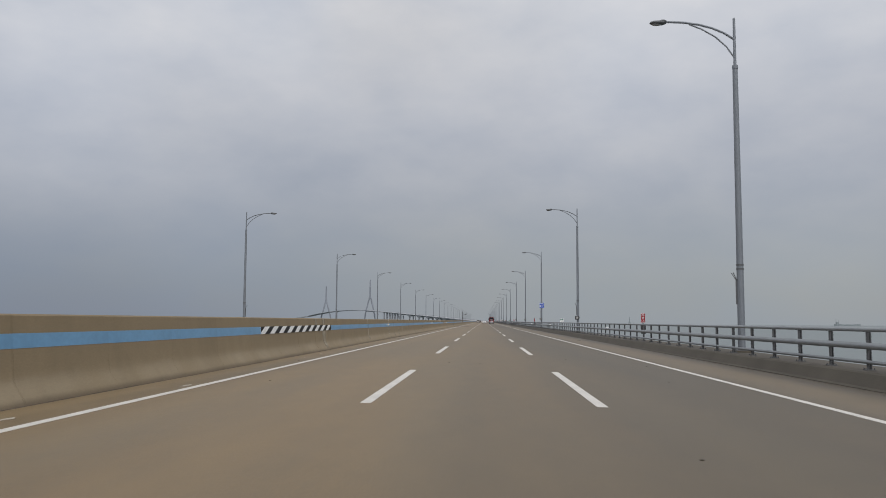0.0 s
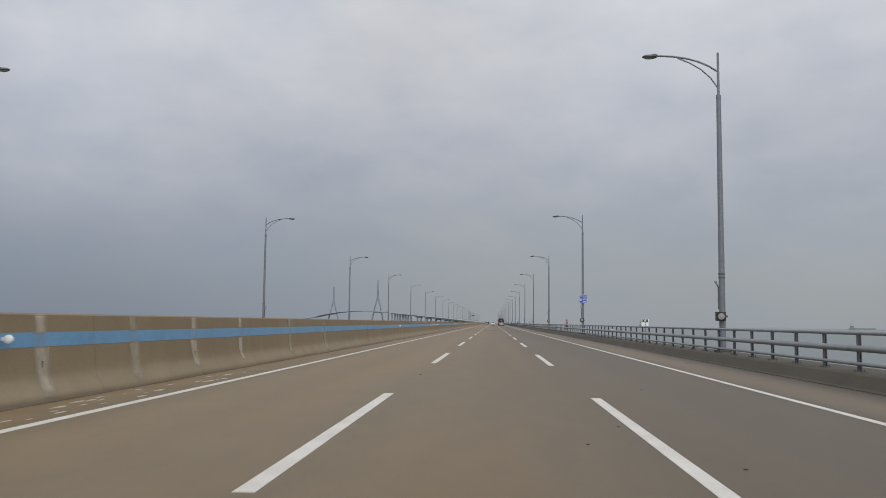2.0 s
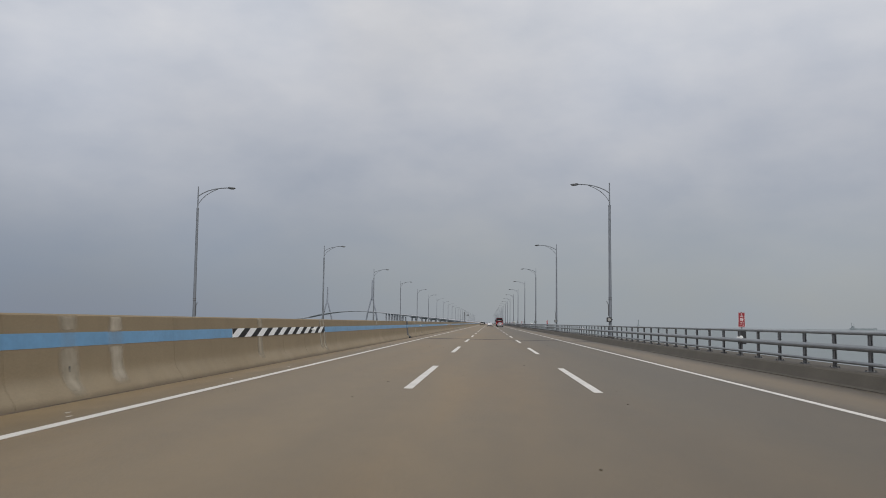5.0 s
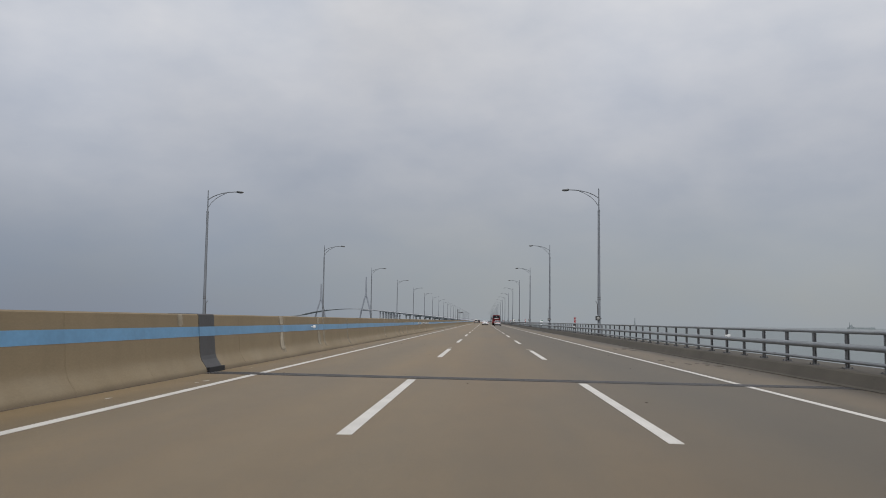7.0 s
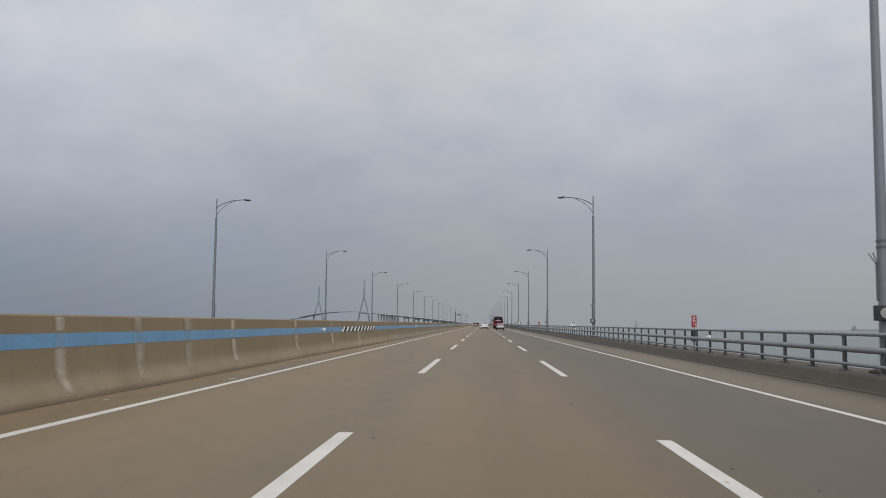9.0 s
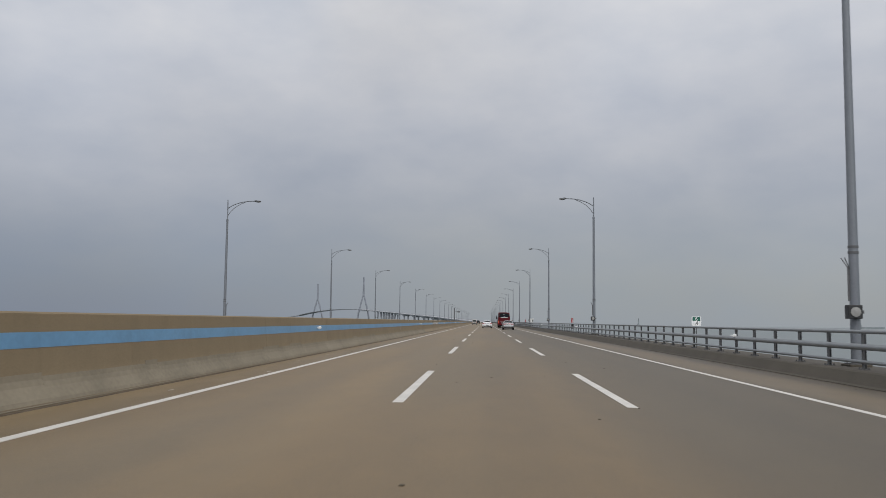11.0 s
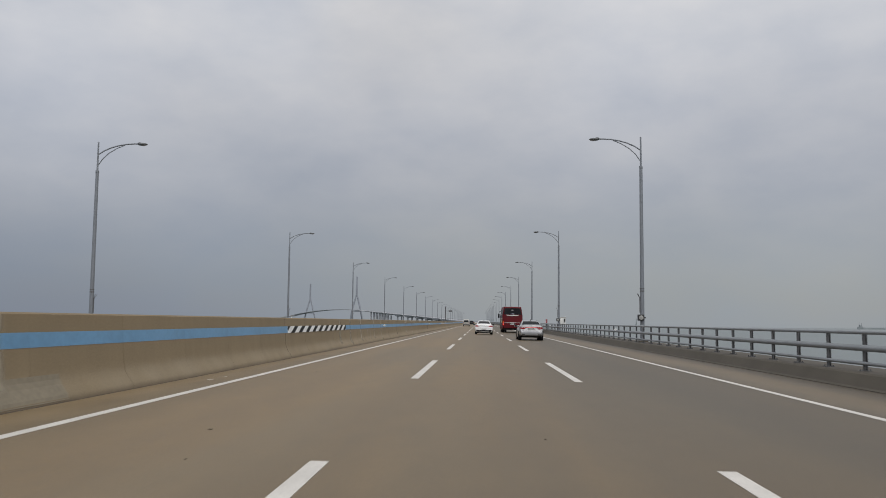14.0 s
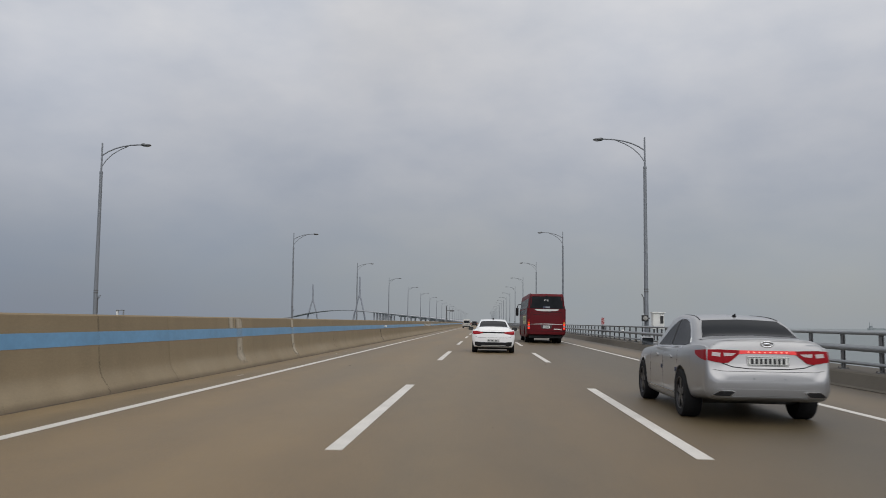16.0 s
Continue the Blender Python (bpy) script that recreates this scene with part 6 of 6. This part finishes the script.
# coach
def coach(x, y):
    bus = base("coach", pose(x, y, road_z(x), 0, LEAN, 0), "dark red intercity coach with dusty sides and dark windows", "coach")
    table = [
        (0.00, 0.60, 1.02, 1.10, 1.2, 1.08, 2.2, 1.02, 0.95, 2.96),
        (0.04, 0.57, 1.14, 1.20, 1.2, 1.18, 2.2, 1.12, 1.03, 3.08),
        (0.12, 0.56, 1.20, 1.235, 1.2, 1.23, 2.2, 1.17, 1.06, 3.15),
        (0.40, 0.54, 1.22, 1.245, 1.2, 1.245, 2.2, 1.20, 1.08, 3.18),
        (1.0, 0.50, 1.23, 1.245, 1.2, 1.245, 2.2, 1.21, 1.08, 3.20),
        (2.2, 0.38, 1.23, 1.245, 1.2, 1.245, 2.2, 1.21, 1.08, 3.20),
        (11.2, 0.34, 1.23, 1.245, 1.2, 1.245, 2.2, 1.21, 1.08, 3.22),
        (11.7, 0.34, 1.20, 1.23, 1.2, 1.22, 2.2, 1.16, 1.04, 3.16),
        (11.92, 0.36, 1.10, 1.15, 1.1, 1.10, 2.0, 1.04, 0.92, 2.9),
        (12.0, 0.42, 0.95, 1.02, 1.0, 0.98, 1.9, 0.90, 0.80, 2.6)]
    shell = cut_arches(car_shell(table, 12.0, 60), [(3.15, 0.5), (9.35, 0.5)], 0.60, 0.80, 1.6)
    tree = BVHTree.FromBMesh(shell)
    part("body", shell, MAROON, bus, "dark red painted body", smooth=True)
    # dusty flanks
    for side in ("left", "right"):
        part("lower_flank", wrap(tree, [(0.30, 0.62), (2.48, 0.62), (2.48, 1.82), (0.30, 1.82)], side, 0.003, 0.008, 0.3), MAROON_DUSTY, bus,
             "dusty side panel")
        part("lower_flank", wrap(tree, [(3.82, 0.55), (8.70, 0.55), (8.70, 1.82), (3.82, 1.82)], side, 0.003, 0.008, 0.4), MAROON_DUSTY, bus,
             "dusty side panel")
        part("lower_flank", wrap(tree, [(2.49, 1.16), (3.81, 1.16), (3.81, 1.82), (2.49, 1.82)], side, 0.003, 0.008, 0.3), MAROON_DUSTY, bus)
        part("lower_flank", wrap(tree, [(8.71, 1.16), (11.4, 1.16), (11.4, 1.70), (8.71, 1.82)], side, 0.003, 0.008, 0.3), MAROON_DUSTY, bus)
        edges = [0.35, 1.35, 3.0, 4.65, 6.3, 7.95, 9.6, 11.35]
        for a, b in zip(edges, edges[1:]):
            part("side_window", wrap(tree, [(a + 0.02, 1.86), (b - 0.02, 1.86), (b - 0.02, 2.88), (a + 0.02, 2.88)], side, 0.006, 0.012, 0.3),
                 BUS_GLASS, bus, "dusty dark window")
        part("body_seam", wrap(tree, [(0.3, 1.10), (11.3, 1.10), (11.3, 1.12), (0.3, 1.12)], side, 0.006, 0.01, 1.0), TRIM_BLACK, bus)
        louvre = part("engine_grille", wrap(tree, [(0.50, 0.70), (1.15, 0.70), (1.15, 1.08), (0.50, 1.08)], side, 0.006, 0.01, 0.3), TRIM_BLACK, bus,
                      "dark engine grille")
        for k in range(6):
            z = 0.72 + 0.06 * k
            part("slat", wrap(tree, [(0.52, z), (1.13, z), (1.13, z + 0.028), (0.52, z + 0.028)], side, 0.016, 0.014, 0.4), MAROON_DUSTY, louvre)
        sign = part("side_banner", wrap(tree, [(1.5, 1.22), (5.4, 1.22), (5.4, 1.78), (1.5, 1.78)], side, 0.008, 0.006, 0.4), BANNER, bus,
                    "pale yellow printed banner")
        for k in range(6):
            a = 1.85 + 0.55 * k
            part("writing", wrap(tree, [(a, 1.40), (a + 0.3, 1.40), (a + 0.3, 1.70), (a, 1.70)], side, 0.011, 0.005, 0.4), BANNER_INK, sign)
        part("writing", wrap(tree, [(1.7, 1.26), (5.2, 1.26), (5.2, 1.32), (1.7, 1.32)], side, 0.011, 0.005, 0.6), BANNER_INK, sign)
    # rear face
    glass = [(-1.15, 2.25), (-0.6, 2.235), (0.6, 2.235), (1.15, 2.25), (1.09, 2.90), (0.94, 3.00), (-0.94, 3.00), (-1.09, 2.90)]
    window = part("rear_window", wrap(tree, glass, "rear", 0.008, 0.02, 0.12), BUS_GLASS, bus, "wide dark rear window", smooth=True)
    lettering("4531", 0.17, GARNISH, window, pose(0.0, skin(tree, 0, 2.76) - 0.016, 2.76), "fleet_number")
    notice = part("notice", wrap(tree, [(-0.22, 2.26), (0.22, 2.26), (0.22, 2.39), (-0.22, 2.39)], "rear", 0.014, 0.008), NOTICE_BLUE, window)
    part("notice_print", wrap(tree, [(-0.07, 2.285), (0.2, 2.285), (0.2, 2.365), (-0.07, 2.365)], "rear", 0.018, 0.006), STEEL, notice)
    part("garnish", wrap(tree, [(-0.70, 2.14), (-0.6, 2.09), (-0.2, 2.065), (0.2, 2.065), (0.6, 2.09), (0.74, 2.14), (0.78, 2.20), (-0.78, 2.20)], "rear",
                         0.02, 0.03), GARNISH, bus, "pale bright garnish across the tail")
    for z0, w in ((1.985, 0.95), (1.83, 0.88)):
        part("hatch_groove", wrap(tree, [(-w, z0), (w, z0), (w, z0 + 0.022), (-w, z0 + 0.022)], "rear", 0.003), TRIM_BLACK, bus)
    for s in (-1, 1):
        slant = [(s * 0.95, 1.985), (s * 0.965, 1.985), (s * 1.12, 1.60), (s * 1.105, 1.60)]
        part("hatch_groove", wrap(tree, slant, "rear", 0.003), TRIM_BLACK, bus)
    part("chrome_strip", wrap(tree, [(-1.03, 1.235), (-0.4, 1.265), (0, 1.275), (0.4, 1.265), (1.03, 1.235), (1.03, 1.215), (0.4, 1.225), (0, 1.228), (-0.4, 1.225),
                                     (-1.03, 1.215)], "rear", 0.02, 0.03), GARNISH, bus, "bright strip above the plate")
    recess = [(-0.38, 1.19), (0.38, 1.19), (0.30, 0.95), (-0.30, 0.95)]
    part("plate_recess", wrap(tree, recess, "rear", 0.004), MAROON_DUSTY, bus)
    plate(bus, tree, -0.22, 0.22, 0.97, 1.15, 6)
    bm = fresh()
    bars(bm, 0.48, 0.98, 0.88, 0.075, skin(tree, 0.7, 0.9) - 0.002, 6, 0.25)
    part("model_letters", bm, GARNISH, bus)
    part("bumper_seam", wrap(tree, [(-1.18, 0.78), (1.18, 0.78), (1.18, 0.795), (-1.18, 0.795)], "rear", 0.003), TRIM_BLACK, bus)
    for flip in (False, True):
        o = mirrored if flip else list
        frame_ = [(-1.215, 0.88), (-1.06, 0.88), (-1.06, 1.45), (-1.10, 1.58), (-1.205, 1.45)]
        lamp = part("tail_lamp", wrap(tree, o(frame_), "rear", 0.012, 0.04, 0.06), RED_LENS, bus, "tall red tail lamp", smooth=True)
        for z0, z1, mat in ((0.92, 1.03, TAIL_GLOW), (1.05, 1.12, CLEAR_LENS), (1.14, 1.25, TAIL_GLOW), (1.27, 1.37, AMBER_LENS)):
            cell = [(-1.19, z0), (-1.08, z0), (-1.08, z1), (-1.19, z1)]
            part("lamp_cell", wrap(tree, o(cell), "rear", 0.018, 0.02, 0.06), mat, lamp)
        high = [(-0.94, 3.035), (-0.80, 3.045), (-0.80, 3.075), (-0.92, 3.065)]
        part("high_lamp", wrap(tree, o(high), "rear", 0.02, 0.03), RED_LENS, bus)
    part("roof_visor", wrap(tree, [(-0.88, 3.028), (0.88, 3.028), (0.86, 3.042), (-0.86, 3.042)], "rear", 0.03, 0.04), TRIM_BLACK, bus)
    bm = fresh()
    ball(bm, (0, 0.0, 3.045), (0.07, 0.07, 0.045), 10, 8)
    part("rear_camera", bm, TRIM_BLACK, bus)
    bm = fresh()
    box(bm, -1.05, 1.05, 0.22, 11.6, 0.34, 0.62, 0.03)
    part("underbody", bm, TRIM_BLACK, bus)
    bm = fresh()
    prism(bm, [(-0.75, 3.19), (-0.68, 3.31), (0.68, 3.31), (0.75, 3.19)], 6.2, 9.4)
    part("roof_unit", bm, MAROON_DUSTY, bus, "air-conditioning unit on the roof")
    for s in (-1, 1):
        bm = fresh()
        tube(bm, [(s * 1.15, 11.7, 2.75), (s * 1.35, 12.0, 2.7), (s * 1.42, 12.05, 2.45)], [0.03, 0.03, 0.03], 8)
        arm = part("mirror_arm", bm, TRIM_BLACK, bus)
        bm = fresh()
        box(bm, s * 1.42 - 0.11, s * 1.42 + 0.11, 11.98, 12.10, 1.85, 2.45, 0.03)
        part("mirror", bm, TRIM_BLACK, arm)
        wheel(bus, s * 1.06, 3.15, 0.5, 0.30, s, RIM_STEEL, 8)
        wheel(bus, s * 0.76, 3.15, 0.5, 0.26, s, RIM_STEEL, 8)
        wheel(bus, s * 1.06, 9.35, 0.5, 0.30, s, RIM_STEEL, 8)
    return bus


coach(3.66, 437.6)


# tall vehicles far ahead
def estate(name, x, y, paint, label, width, height, length=4.9):
    car = base(name, pose(x, y, road_z(x), 0, LEAN, 0), label, "car")
    w, h = width / 2, height
    table = [
        (0.00, 0.40, w * 0.84, w * 0.94, 0.7, w * 0.92, 1.0, w * 0.84, w * 0.70, h - 0.20),
        (0.08, 0.30, w * 0.92, w * 0.99, 0.7, w * 0.97, 1.0, w * 0.90, w * 0.76, h - 0.06),
        (0.40, 0.24, w * 0.94, w, 0.7, w * 0.98, 1.0, w * 0.92, w * 0.78, h),
        (length * 0.62, 0.22, w * 0.94, w, 0.7, w * 0.98, 1.0, w * 0.92, w * 0.78, h),
        (length * 0.80, 0.22, w * 0.94, w, 0.7, w * 0.97, 0.98, w * 0.90, w * 0.80, 1.08),
        (length * 0.96, 0.26, w * 0.85, w * 0.92, 0.6, w * 0.88, 0.85, w * 0.80, w * 0.66, 0.92),
        (length, 0.40, w * 0.6, w * 0.7, 0.6, w * 0.66, 0.7, w * 0.6, w * 0.5, 0.75)]
    shell = cut_arches(car_shell(table, length, 36), [(1.0, 0.34), (length - 1.0, 0.34)], 0.40, w * 0.7, 1.4)
    tree = BVHTree.FromBMesh(shell)
    part("body", shell, paint, car, smooth=True)
    part("rear_window", wrap(tree, [(-w * 0.72, 1.10), (w * 0.72, 1.10), (w * 0.62, h - 0.22), (-w * 0.62, h - 0.22)], "rear", 0.01, 0.03), GLASS, car,
         "dark rear window")
    for side in ("left", "right"):
        part("side_window", wrap(tree, [(0.5, 1.08), (length * 0.72, 1.08), (length * 0.64, h - 0.2), (0.5, h - 0.2)], side, 0.006, 0.012, 0.2), GLASS, car)
    for s in (-1, 1):
        part("tail_lamp", wrap(tree, [(s * w * 0.78, 0.78), (s * w * 0.92, 0.78), (s * w * 0.90, 1.12), (s * w * 0.78, 1.12)], "rear", 0.012, 0.03), RED_LENS, car)
        door_mirror(car, s, w * 0.94, length * 0.68, 1.1, TRIM_BLACK)
        for y0 in (1.0, length - 1.0):
            wheel(car, s * (w - 0.13), y0, 0.34, 0.23, s, RIM)
    plate(car, tree, -0.26, 0.26, 0.72, 0.83)
    part("lower_bumper", wrap(tree, [(-w * 0.84, 0.33), (w * 0.84, 0.33), (w * 0.84, 0.5), (-w * 0.84, 0.5)], "rear", 0.012, 0.03), TRIM_BLACK, car)
    return car


estate("white_minivan", -4.05, 565.0, DUSTY_WHITE, "white minivan with a dark rear window, far ahead", 1.85, 1.85)
estate("dark_suv", -3.6, 672.0, DARK_PAINT, "dark sport utility car far ahead on the bridge", 1.88, 1.72)
